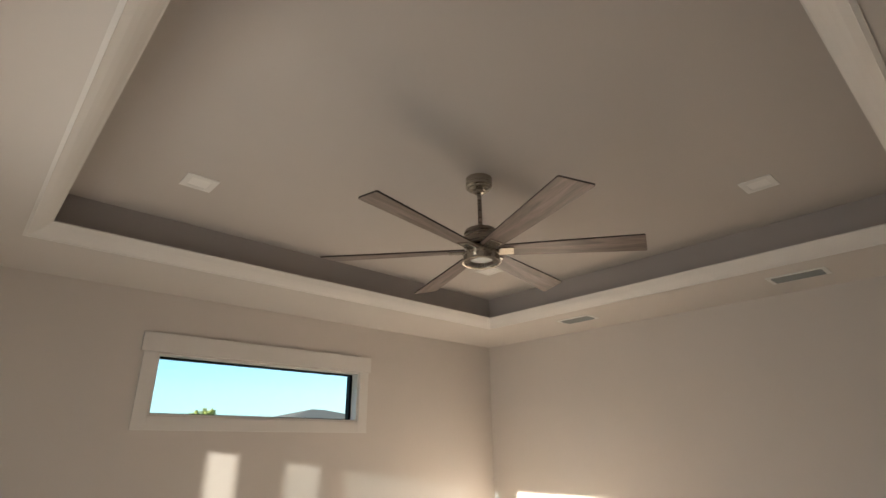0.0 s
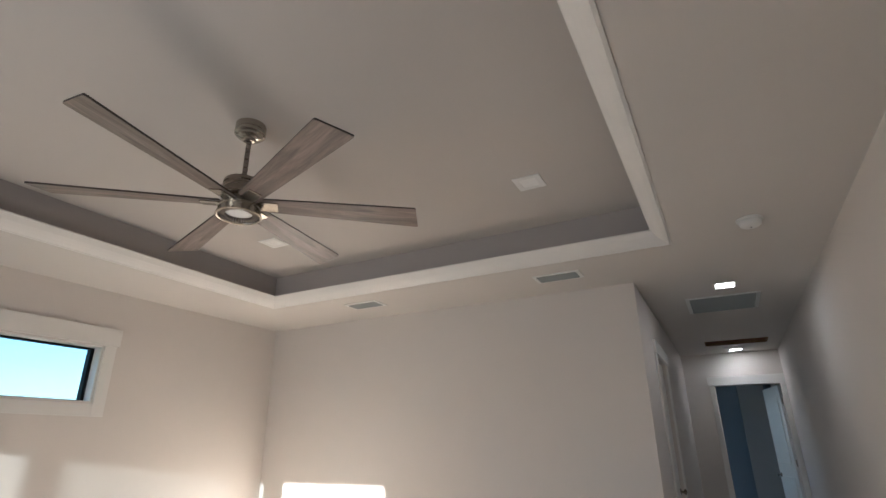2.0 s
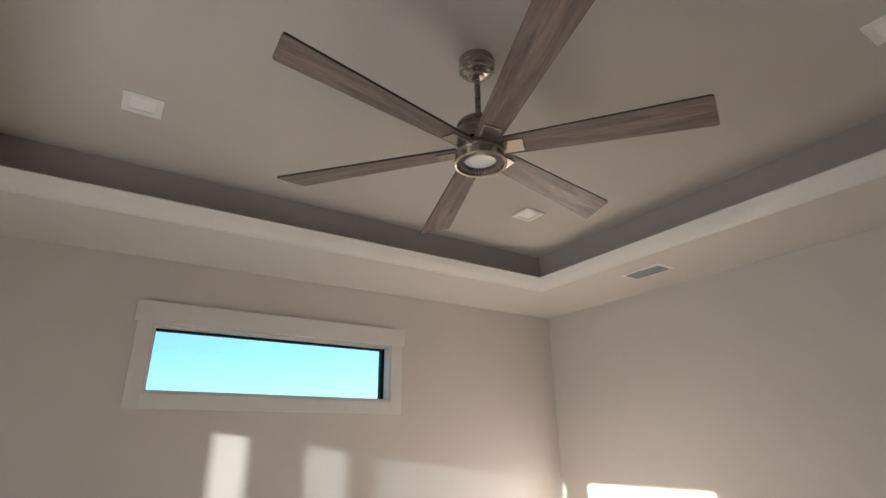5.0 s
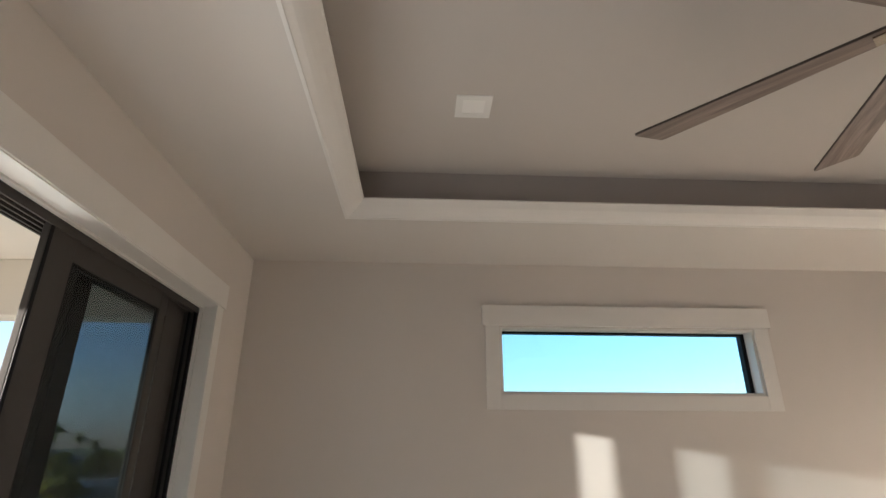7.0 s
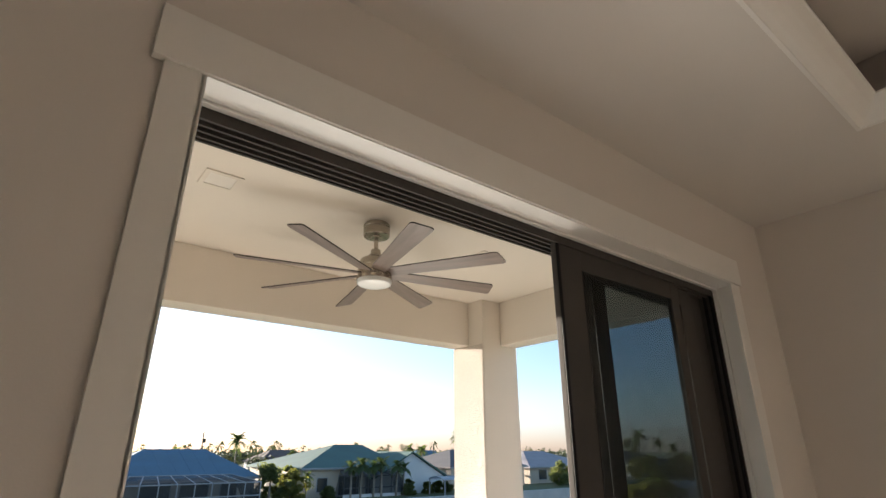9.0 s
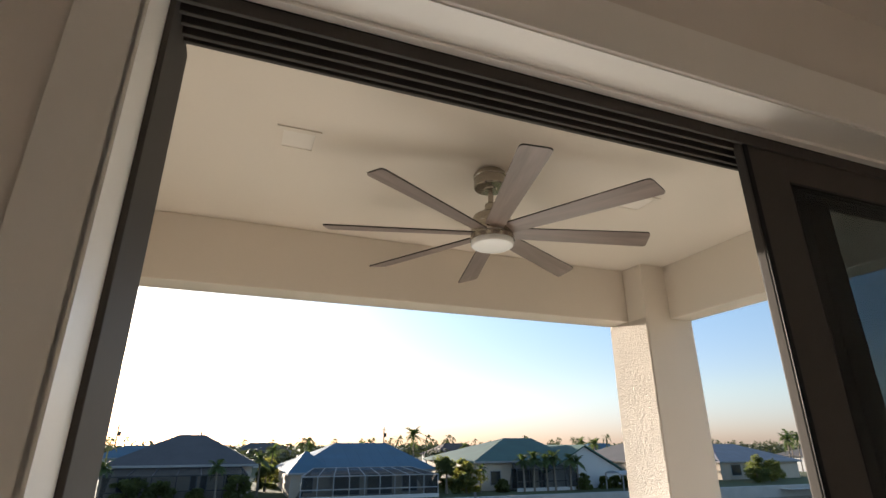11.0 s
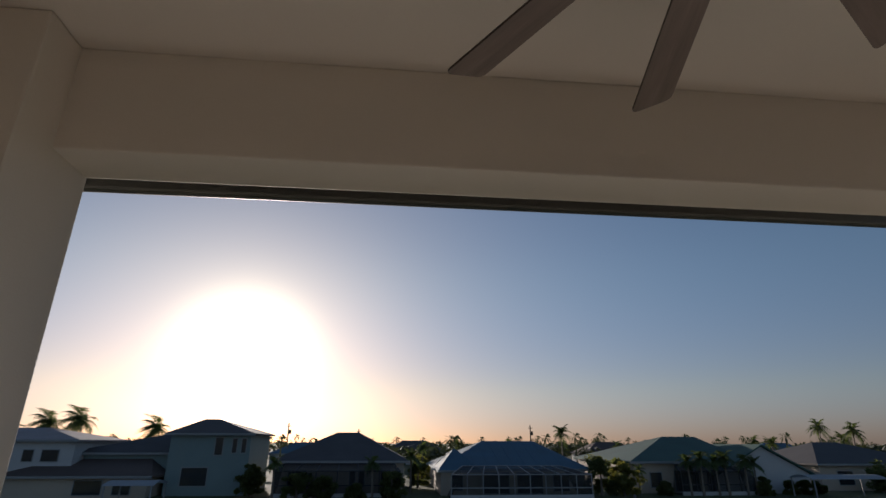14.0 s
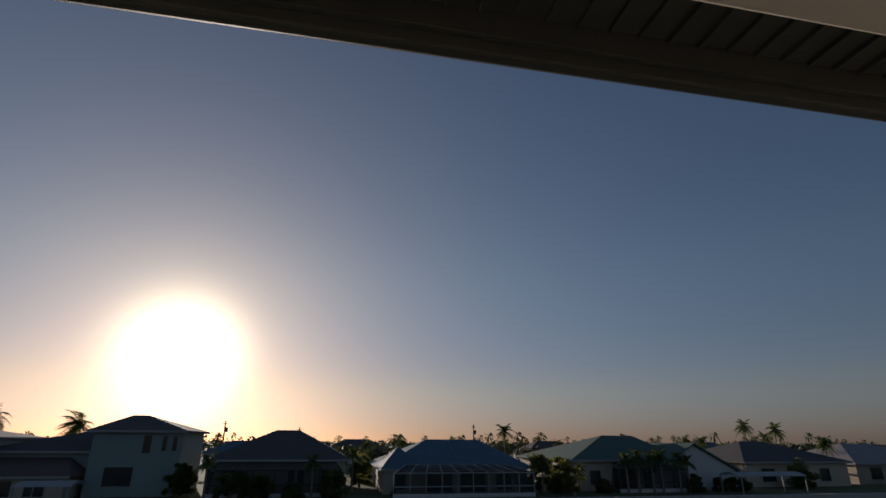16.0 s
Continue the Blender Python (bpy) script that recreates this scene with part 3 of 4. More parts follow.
panel_door("door_2", HALL_END + 0.14, -5.405, 0.80, 12, "open white panelled bedroom door at the hall end")


# ---- ceiling fittings ----
def square_light(name, x, y, z, size, mats, label, group, inner=0.62):
    e = empty(name, x, y, z, label, "ceiling light", group)
    h, i = size / 2, size * inner / 2
    fb = bmesh.new()
    for lo, hi in (((-h, -h, -0.006), (h, -i, 0.0)), ((-h, i, -0.006), (h, h, 0.0)), ((-h, -i, -0.006), (-i, i, 0.0)), ((i, -i, -0.006), (h, i, 0.0))):
        add_box(fb, lo, hi)
    part("trim_frame", fb, mats[0], e)
    part("diffuser", box((-i, -i, -0.003), (i, i, -0.0005)), mats[1], e)
    return e


for x, y in ((1.500, -1.530), (4.058, -1.530), (4.058, -3.784), (1.500, -3.784)):
    square_light("recessed_light", x, y, TRAY, 0.18, (M_PLASTIC, M_DIFFUSER), "unlit square white recessed light in the tray ceiling", "tray ceiling lights")
square_light("recessed_light", 6.158, -4.846, SOFFIT, 0.17, (M_PLASTIC, M_LED), "lit square recessed light in the hall ceiling", "hall lights", 0.86)
square_light("recessed_light", 10.05, -4.93, SOFFIT, 0.17, (M_PLASTIC, M_LED), "lit square recessed light near the end doorway", "hall lights", 0.86)
for y in (-3.05, -1.45):
    square_light("recessed_light", -1.035, y, LZ, 0.16, (M_LANAI, M_CREAM), "unlit cream square recessed light in the lanai ceiling", "lanai ceiling lights", 0.72)


def register(name, x, y, z, lx, ly, slats, label, category, frame_w=0.03):
    """A ceiling air grille: a frame and slanted slats along y."""
    e = empty(name, x, y, z, label, category, "ceiling registers")
    hx, hy = lx / 2, ly / 2
    fb = bmesh.new()
    for lo, hi in (((-hx, -hy, -0.007), (hx, -hy + frame_w, 0)), ((-hx, hy - frame_w, -0.007), (hx, hy, 0)),
                   ((-hx, -hy + frame_w, -0.007), (-hx + frame_w, hy - frame_w, 0)), ((hx - frame_w, -hy + frame_w, -0.007), (hx, hy - frame_w, 0))):
        add_box(fb, lo, hi)
    part("frame", fb, M_PLASTIC, e)
    # near-black sheet in place of the shade inside a duct
    part("backing", box((-hx + frame_w, -hy + frame_w, -0.002), (hx - frame_w, hy - frame_w, -0.0005)), M_DUCT_SHADE, e)
    w = (lx - 2 * frame_w) / slats
    for k in range(slats):
        sb = box((-w * 0.30, -hy + frame_w, -0.0012), (w * 0.30, hy - frame_w, 0.0012))
        s = part("slat", sb, M_GRILLE, e)
        s.matrix_local = pose(-hx + frame_w + (k + 0.5) * w, 0, -0.0085, 0, 42, 0)
    return e


register("ceiling_vent", 5.165, -1.695, SOFFIT, 0.21, 0.37, 5, "white ceiling supply vent with grey louvres", "ceiling vent")
register("ceiling_vent", 5.192, -3.622, SOFFIT, 0.21, 0.39, 5, "white ceiling supply vent with grey louvres", "ceiling vent")
register("return_grille", 6.86, -4.815, SOFFIT, 0.68, 0.64, 26, "large white return air grille in the hall ceiling", "air grille", 0.035)

sd = empty("smoke_detector", 4.61, -5.005, SOFFIT, "round white smoke detector on the ceiling border", "smoke detector")
part("base", lathe([(0, 0), (0.075, 0), (0.077, -0.004), (0.075, -0.012), (0.06, -0.014), (0, -0.014)], 36), M_PLASTIC, sd, smooth=True)
part("dome", lathe([(0.064, -0.014), (0.064, -0.028), (0.059, -0.042), (0.047, -0.051), (0.02, -0.055), (0, -0.055)], 36), M_PLASTIC, sd, smooth=True)
part("indicator", lathe([(0.006, -0.053), (0.006, -0.057), (0, -0.058)], 12), M_GRILLE, sd)

hatch = empty("attic_hatch", 9.35, -4.93, SOFFIT, "open attic hatch with a bare brown plywood lid and white trim", "attic hatch", kind="structure")
for lo, hi in (((-0.2, -0.385, 0.0), (-0.185, 0.385, 0.14)), ((0.185, -0.385, 0.0), (0.2, 0.385, 0.14)), ((-0.185, -0.385, 0.0), (0.185, -0.37, 0.14)), ((-0.185, 0.37, 0.0), (0.185, 0.385, 0.14))):
    part("frame_board", box(lo, hi), M_RAWWOOD, hatch)
part("lid", box((-0.2, -0.385, 0.14), (0.2, 0.385, 0.155)), M_RAWWOOD, hatch)
det = empty("exhaust_vent", 9.78, -4.88, SOFFIT, "small square white ceiling vent by the hall light", "ceiling vent")
part("cover", box((-0.06, -0.11, -0.012), (0.06, 0.11, 0), 0.004), M_PLASTIC, det)


# ---- ceiling fans ----
def blade_mesh(r0, r1, w0, w1, skew, round_tip, thick=0.009, shift=0.0):
    """A flat blade along x with a slanted tip and rounded corners; underside and top veneer, dark edge."""
    pts = []
    rad = min(round_tip, w1 * 0.45)
    pts += [(r0, -w0 / 2)]
    a = Vector((r1 - skew, -w1 / 2))
    b = Vector((r1, w1 / 2))
    for corner, before, after in ((a, Vector((r0, -w0 / 2)), b), (b, a, Vector((r0, w0 / 2)))):
        u, v = (before - corner).normalized() * rad, (after - corner).normalized() * rad
        for k in range(5):
            t = k / 4
            p = corner + u * (1 - t) ** 2 + v * t ** 2
            pts.append((p.x, p.y))
    pts += [(r0, w0 / 2)]
    bm = bmesh.new()
    lo = [bm.verts.new((x, y + shift, -thick / 2)) for x, y in pts]
    hi = [bm.verts.new((x, y + shift, thick / 2)) for x, y in pts]
    bm.faces.new(lo[::-1])
    bm.faces.new(hi)
    for k in range(len(pts)):
        f = bm.faces.new((lo[k], lo[(k + 1) % len(pts)], hi[(k + 1) % len(pts)], hi[k]))
        f.material_index = 1
    return bm


# six-blade fan in the tray
fan = empty("ceiling_fan", 2.727, -2.680, TRAY, "six-blade brushed nickel ceiling fan with grey oak blades", "ceiling fan")
part("canopy", lathe([(0, 0), (0.078, 0), (0.079, -0.004), (0.079, -0.034), (0.076, -0.036), (0.076, -0.041), (0.079, -0.043), (0.079, -0.056), (0.066, -0.062), (0.064, -0.066), (0.064, -0.072), (0.050, -0.080), (0.034, -0.084), (0.03, -0.096), (0.022, -0.1), (0, -0.1)], 56), M_NICKEL, fan, smooth=True)
part("downrod", lathe([(0.013, -0.08), (0.013, -0.322)], 24), M_NICKEL_DARK, fan, smooth=True)
part("collar", lathe([(0.013, -0.307), (0.026, -0.312), (0.026, -0.337), (0.0, -0.337)], 30), M_NICKEL_DARK, fan, smooth=True)
part("motor_housing", lathe([(0.0, -0.327), (0.07, -0.33), (0.09, -0.337), (0.096, -0.347), (0.096, -0.359), (0.092, -0.362), (0.092, -0.367), (0.098, -0.37), (0.098, -0.434), (0.09, -0.442), (0.0, -0.442)], 56), M_NICKEL_DARK, fan, "dark nickel motor housing")
part("blade_hub", lathe([(0.0, -0.442), (0.085, -0.442), (0.088, -0.45), (0.088, -0.474), (0.0, -0.474)], 48), M_NICKEL_DARK, fan)
part("light_housing", lathe([(0.0, -0.474), (0.1, -0.474), (0.103, -0.479), (0.103, -0.488), (0.099, -0.491), (0.099, -0.495), (0.104, -0.498), (0.106, -0.522), (0.111, -0.525), (0.112, -0.531), (0.106, -0.534), (0.099, -0.532), (0.090, -0.502), (0.0, -0.502)], 56), M_NICKEL, fan, "brushed nickel light ring")
for k in range(44):
    fb = box((0.068, -0.0026, -0.526), (0.095, 0.0026, -0.504))
    o = part("baffle_fin", fb, M_NICKEL_DARK, fan) if k == 0 else fin.copy()
    if k == 0:
        fin = o
    else:
        scene.collection.objects.link(o)
    o.matrix_local = pose(0, 0, 0, 0, 0, k * 360 / 44)
part("baffle", lathe([(0.058, -0.5025), (0.094, -0.5035)], 48), M_TRACK, fan, "black recessed baffle")
part("lens", lathe([(0.068, -0.503), (0.068, -0.51), (0.060, -0.513), (0.038, -0.517), (0.015, -0.518), (0, -0.5185)], 40), M_LENS, fan, "domed opal light lens", True)
blade = None
for k in range(6):
    m = pose(0, 0, 0, 0, 0, 10 + 60 * k) @ pose(0, 0, -0.459, -11, 0, 0)
    if blade is None:
        blade = part("blade", blade_mesh(0.09, 0.925, 0.105, 0.165, 0.04, 0.013), [M_BLADE, M_EDGE], fan, "grey oak laminate blade with a dark edge")
        bracket = part("bracket", box((0.08, -0.036, -0.013), (0.185, 0.036, -0.0046), 0.003), M_NICKEL, fan, "pale nickel blade bracket")
        blade.matrix_local = bracket.matrix_local = m
    else:
        for src in (blade, bracket):
            o = src.copy()
            scene.collection.objects.link(o)
            o.matrix_local = m

# eight-blade fan on the lanai
fan2 = empty("ceiling_fan", -1.018, -2.244, LZ, "eight-blade satin nickel lanai fan with weathered brown blades", "ceiling fan")
part("canopy", lathe([(0, 0), (0.060, 0), (0.060, -0.010), (0.070, -0.011), (0.071, -0.014), (0.071, -0.026), (0.068, -0.028), (0.068, -0.031), (0.070, -0.033), (0.070, -0.070), (0.066, -0.076), (0.03, -0.078), (0.026, -0.084), (0, -0.084)], 48), M_NICKEL, fan2, smooth=True)
part("downrod", lathe([(0.0115, -0.07), (0.0115, -0.168)], 24), M_NICKEL, fan2, smooth=True)
part("motor_housing", lathe([(0, -0.148), (0.024, -0.15), (0.026, -0.154), (0.026, -0.178), (0.036, -0.18), (0.038, -0.184), (0.038, -0.192), (0.062, -0.198), (0.076, -0.208), (0.083, -0.231), (0.085, -0.258), (0.0, -0.258)], 48), M_NICKEL, fan2, smooth=True)
part("blade_hub", lathe([(0, -0.258), (0.086, -0.258), (0.088, -0.263), (0.088, -0.294), (0.086, -0.299), (0, -0.299)], 48), M_NICKEL, fan2, smooth=True)
part("light_ring", lathe([(0, -0.299), (0.089, -0.299), (0.091, -0.302), (0.091, -0.318), (0.0, -0.318)], 48), M_NICKEL, fan2, smooth=True)
part("light_shade", lathe([(0.088, -0.318), (0.089, -0.33), (0.084, -0.34), (0.066, -0.347), (0.03, -0.35), (0, -0.351)], 48), M_LENS, fan2, "white opal glass shade", True)
blade = None
for k in range(8):
    m = pose(0, 0, 0, 0, 0, -13.9 + 45 * k) @ pose(0, 0, -0.283, -13, 0, 0)
    if blade is None:
        blade = part("blade", blade_mesh(0.085, 0.688, 0.075, 0.102, 0.020, 0.020, 0.006, -0.008), [M_BLADE2, M_EDGE], fan2, "weathered brown blade with a slanted tip")
        blade.matrix_local = m
    else:
        o = blade.copy()
        scene.collection.objects.link(o)
        o.matrix_local = m

# ---- outdoors ----
GZ = -3.5
structure("ground", box((-3200, -3200, GZ - 3), (-50.0, 3200, GZ)), M_GRASS, "evening lawns and far land beyond the canal", "ground")
structure("ground_near", box((-22, -3200, GZ - 3), (3200, 3200, GZ)), M_GRASS, "lawn under and around the house", "ground")
structure("water", box((-50.0, -3200, GZ - 3), (-22, 3200, GZ - 1.1)), M_WATER, "still dark canal water", "water")
structure("seawall", box((-50.6, -300, GZ - 2.5), (-49.9, 300, GZ + 0.12)), M_CONCRETE, "pale concrete seawall along the canal", "seawall")


def hip_roof(x0, x1, y0, y1, eave, ridge, ra, rb, over=0.5, gable=False):
    """A roof over a rectangle with its ridge along y from ra to rb, and a fascia all round."""
    bm = bmesh.new()
    x0, x1, y0, y1 = x0 - over, x1 + over, y0 - over, y1 + over
    xm = (x0 + x1) / 2
    low = [bm.verts.new((x, y, eave - 0.18)) for x, y in ((x0, y0), (x1, y0), (x1, y1), (x0, y1))]
    top = [bm.verts.new((x, y, eave)) for x, y in ((x0, y0), (x1, y0), (x1, y1), (x0, y1))]
    a, b = bm.verts.new((xm, ra, ridge)), bm.verts.new((xm, rb, ridge))
    bm.faces.new(low)
    for k in range(4):
        bm.faces.new((low[k], low[(k + 1) % 4], top[(k + 1) % 4], top[k]))
    bm.faces.new((top[0], top[1], a))
    bm.faces.new((top[1], top[2], b, a))
    bm.faces.new((top[2], top[3], b))
    bm.faces.new((top[3], top[0], a, b))
    return bm


def house(label, x1, depth, y0, y1, eave, ridge, ra, rb, roof_mat, wall_mat, windows=(), over=0.5, seams=False):
    """A house whose front, at x1, faces the canal (+x). windows: rows of y, z, width, height on the front."""
    e = empty("house", x1 - depth / 2, (y0 + y1) / 2, GZ, label, "house")
    cx, cy = x1 - depth / 2, (y0 + y1) / 2
    h = depth / 2
    part("wall", box((-h, y0 - cy, 0), (h, y1 - cy, eave - GZ - 0.1)), wall_mat, e)
    part("roof", hip_roof(-h, h, y0 - cy, y1 - cy, eave - GZ, ridge - GZ, ra - cy, rb - cy, over), roof_mat, e)
    part("fascia", box((h + over + 0.002, y0 - cy - over, eave - GZ - 0.2), (h + over + 0.03, y1 - cy + over, eave - GZ + 0.01)), M_WHITE_ALU, e)
    for wy, wz, ww, wh in windows:
        w = part("window", box((h + 0.002, wy - cy - ww / 2 - 0.08, wz - GZ - 0.08), (h + 0.05, wy - cy + ww / 2 + 0.08, wz - GZ + wh + 0.08)), M_WHITE_ALU, e)
        part("pane", box((h + 0.052, wy - cy - ww / 2, wz - GZ), (h + 0.06, wy - cy + ww / 2, wz - GZ + wh)), M_WINDOW, w)
    if seams:
        n = int((y1 - y0) / 1.2)
        for k in range(1, n):
            y = y0 - over + k * (y1 - y0 + 2 * over) / n
            # seams run straight up the front slope as far as the hip or the ridge
            t = min(1.0, (y - y0 + over) / max(ra - y0 + over, 0.1), (y1 + over - y) / max(y1 + over - rb, 0.1))
            sb = bmesh.new()
            p = [(h + over, y - cy, eave - GZ), (h + over - t * (h + over), y - cy, eave - GZ + t * (ridge - eave))]
            vs = [sb.verts.new((q[0], q[1] + d, q[2] + u)) for q in p for d, u in ((-0.03, 0.0), (0.03, 0.0), (0.0, 0.028))]
            sb.faces.new((vs[0], vs[3], vs[5], vs[2]))
            sb.faces.new((vs[1], vs[4], vs[5], vs[2]))
            part("seam", sb, roof_mat, e)
    return e


def cage(label, x0, x1, y0, y1, low, high, bays, frame_mat, inset=1.6):
    """A screened pool enclosure: a front wall of posts at x1, a slope up to the house at x0, mesh between."""
    e = empty("pool_cage", (x0 + x1) / 2, (y0 + y1) / 2, GZ, label, "pool cage")
    cx, cy = (x0 + x1) / 2, (y0 + y1) / 2
    X, L, H = x1 - cx, low - GZ, high - GZ
    for k in range(bays + 1):
        y = y0 + k * (y1 - y0) / bays - cy
        yi = (y0 + inset + k * (y1 - y0 - 2 * inset) / bays) - cy
        part("post", box((X - 0.04, y - 0.04, 0), (X + 0.04, y + 0.04, L)), frame_mat, e)
        sb = bmesh.new()
        p, q = Vector((X, y, L)), Vector((x0 - cx, yi, H))
        vs = [sb.verts.new(c + Vector((0, d, u))) for c in (p, q) for d, u in ((-0.04, -0.04), (0.04, -0.04), (0.04, 0.04), (-0.04, 0.04))]
        for i in range(4):
            j = (i + 1) % 4
            sb.faces.new((vs[i], vs[j], vs[4 + j], vs[4 + i]))
        part("rafter", sb, frame_mat, e)
    for z in (L * 0.45, L):
        part("beam", box((X - 0.045, y0 - cy - 0.05, z - 0.05), (X + 0.045, y1 - cy + 0.05, z + 0.05)), frame_mat, e)
    part("beam", box((x0 - cx - 0.05, y0 + inset - cy, H - 0.05), (x0 - cx + 0.05, y1 - inset - cy, H + 0.05)), frame_mat, e)
    sb = bmesh.new()
    a = [sb.verts.new(c) for c in ((X - 0.02, y0 - cy, 0), (X - 0.02, y1 - cy, 0), (X - 0.02, y1 - cy, L), (X - 0.02, y0 - cy, L), (x0 - cx, y0 + inset - cy, H), (x0 - cx, y1 - inset - cy, H), (x0 - cx, y0 - cy, 0), (x0 - cx, y1 - cy, 0))]
    sb.faces.new((a[0], a[1], a[2], a[3]))
    sb.faces.new((a[3], a[2], a[5], a[4]))
    sb.faces.new((a[0], a[3], a[4], a[6]))
    sb.faces.new((a[1], a[2], a[5], a[7]))
    part("screen", sb, M_SCREEN, e, "dark insect screen")
    part("base_wall", box((X - 0.08, y0 - cy - 0.06, -0.02), (X + 0.06, y1 - cy + 0.06, 0.35)), M_HOUSE_W, e)
    return e


def leaf_cloud(bm, rng, c, r, n, size, solid=0.55):
    """Many small leaf blades scattered through an uneven ellipsoid."""
    for _ in range(n):
        d = Vector((rng.gauss(0, 1), rng.gauss(0, 1), rng.gauss(0, 1))).normalized()
        k = solid + (1 - solid) * rng.random()
        k *= 0.8 + 0.35 * noise.noise(d * 2.3 + Vector(c))
        p = Vector(c) + Vector((d.x * r[0], d.y * r[1], d.z * r[2])) * k
        u = Vector((rng.gauss(0, 1), rng.gauss(0, 1), rng.gauss(0, 0.6))).normalized()
        w = u.cross(Vector((rng.gauss(0, 1), rng.gauss(0, 1), rng.gauss(0, 1)))).normalized()
        s = size * rng.uniform(0.6, 1.3)
        vs = [bm.verts.new(p + u * s), bm.verts.new(p + w * s * 0.45), bm.verts.new(p - u * s), bm.verts.new(p - w * s * 0.45)]
        bm.faces.new(vs)


def tree(label, x, y, height, spread, mat, seed, category="tree", low=0.3):
    rng = random.Random(seed)
    e = empty("tree" if category == "tree" else "bush", x, y, GZ, label, category)
    tb = bmesh.new()
    if category == "tree":
        lathe([(0.16, -0.1), (0.12, height * 0.3), (0.08, height * 0.55), (0.02, height * 0.8)], 8, tb)
        part("trunk", tb, M_TRUNK, e)
    cb = bmesh.new()
    spread *= 1.2
    for k in range(34):
        a = rng.uniform(0, 6.28)
        t = rng.random()
        # clumps fill a broad, lopsided dome from the ground up
        rr = math.sqrt(rng.random()) * spread * (1.0 - 0.65 * t * t) * (0.85 + 0.3 * math.sin(a * 2 + seed))
        z = height * (low + (0.92 - low) * t) * rng.uniform(0.9, 1.06)
        s = spread * rng.uniform(0.16, 0.42)
        leaf_cloud(cb, rng, (rr * math.cos(a), rr * math.sin(a), z), (s, s, s * rng.uniform(0.55, 0.95)), 150, 0.15, 0.35)
    part("crown", cb, mat, e)
    return e


def palm(label, height, seed, wind=0.0, fronds=24, reach=1.8):
    """A palm: a leaning tapered trunk with rings and a crown of feathered fronds."""
    rng = random.Random(seed)
    e = empty("palm_tree", 0, 0, GZ, label, "palm tree")
    tb = bmesh.new()
    lean = (rng.uniform(-0.4, 0.4), rng.uniform(-0.4, 0.4))
    rings = []
    for k in range(11):
        t = k / 10
        r = 0.12 * (1 - t) + 0.07 * t + (0.012 if k % 2 else 0)
        c = Vector((lean[0] * t * t, lean[1] * t * t, height * t))
        rings.append([tb.verts.new(c + Vector((r * math.cos(a * 0.7854), r * math.sin(a * 0.7854), 0))) for a in range(8)])
    for p, q in zip(rings, rings[1:]):
        for a in range(8):
            tb.faces.new((p[a], p[(a + 1) % 8], q[(a + 1) % 8], q[a]))
    part("trunk", tb, M_TRUNK, e)
    cb = bmesh.new()
    top = Vector((lean[0], lean[1], height))
    for k in range(fronds):
        a = k * 2.399 + rng.uniform(-0.2, 0.2)
        up = rng.uniform(-0.5, 1.5)
        d = Vector((math.cos(a), math.sin(a) + wind, 0))
        d.normalize()
        side = Vector((-d.y, d.x, 0))
        ln = reach * rng.uniform(0.8, 1.15)
        pts = []
        for s in range(9):
            t = s / 8
            pts.append(top + d * (ln * t / math.sqrt(1 + 0.5 * up * up)) + Vector((0, wind * 0.6 * t * t, ln * (up * t - 0.78 * t * t))))
        for s in range(1, 9):
            wdt = 0.5 * reach / 1.7 * math.sin(math.pi * min(0.12 + 0.8 * s / 8, 1))
            dirn = (pts[s] - pts[s - 1]).normalized()
            for sgn in (-1, 1):
                for half in (0.25, 0.75):
                    base = pts[s - 1].lerp(pts[s], half)
                    tip = base + side * sgn * wdt + dirn * wdt * 0.6 + Vector((0, 0, -wdt * rng.uniform(0.15, 0.55)))
                    cb.faces.new([cb.verts.new(base - dirn * 0.05), cb.verts.new(base + dirn * 0.085), cb.verts.new(tip)])
    part("crown", cb, M_PALM, e)
    return e


# houses across the canal
house("white two-storey house with a pale hip roof", -58, 10, -43.5, -32.9, 1.55, 2.75, -42.0, -38.4, M_ROOF_PALE, M_HOUSE_W,
      [(-39.4, -0.4, 1.6, 1.1), (-37.0, -0.4, 0.9, 1.0), (-35.0, -0.4, 1.5, 1.0), (-40.4, -3.0, 1.6, 1.6), (-36.0, -3.0, 2.2, 1.7)])
house("low house with a broad dark brown hip roof", -56, 11, -38.0, -24.8, -1.6, 0.25, -33.4, -27.0, M_ROOF_BROWN, M_HOUSE_B, [(-30, -3.2, 2.4, 1.2), (-27, -3.2, 1.5, 1.2)])
house("pale teal two-storey house with a grey hip roof", -58, 9, -24.1, -16.4, 2.2, 3.72, -22.5, -21.0, M_ROOF_GREY, M_HOUSE_T,
      [(-19.4, 0.2, 0.7, 1.6), (-17.9, 0.4, 0.4, 1.3), (-17.0, 0.4, 0.4, 1.3), (-21.4, -2.6, 2.4, 1.6)])
house("side wing with a sloping grey roof", -60, 9, -34.2, -24.6, 0.35, 2.35, -26.0, -25.0, M_ROOF_GREY, M_HOUSE_T, [(-29, -1.6, 1.2, 1.1)])
house("beige house with a dark grey hip roof and screened porch", -58, 14, -13.8, -1.0, -0.35, 2.46, -8.5, -6.0, M_ROOF_GREY, M_HOUSE_B,
      [(-6.1, -2.7, 0.5, 1.4), (-5.2, -2.7, 0.5, 1.4), (-11.5, -2.7, 1.8, 1.4), (-2.6, -2.5, 1.2, 1.2)])
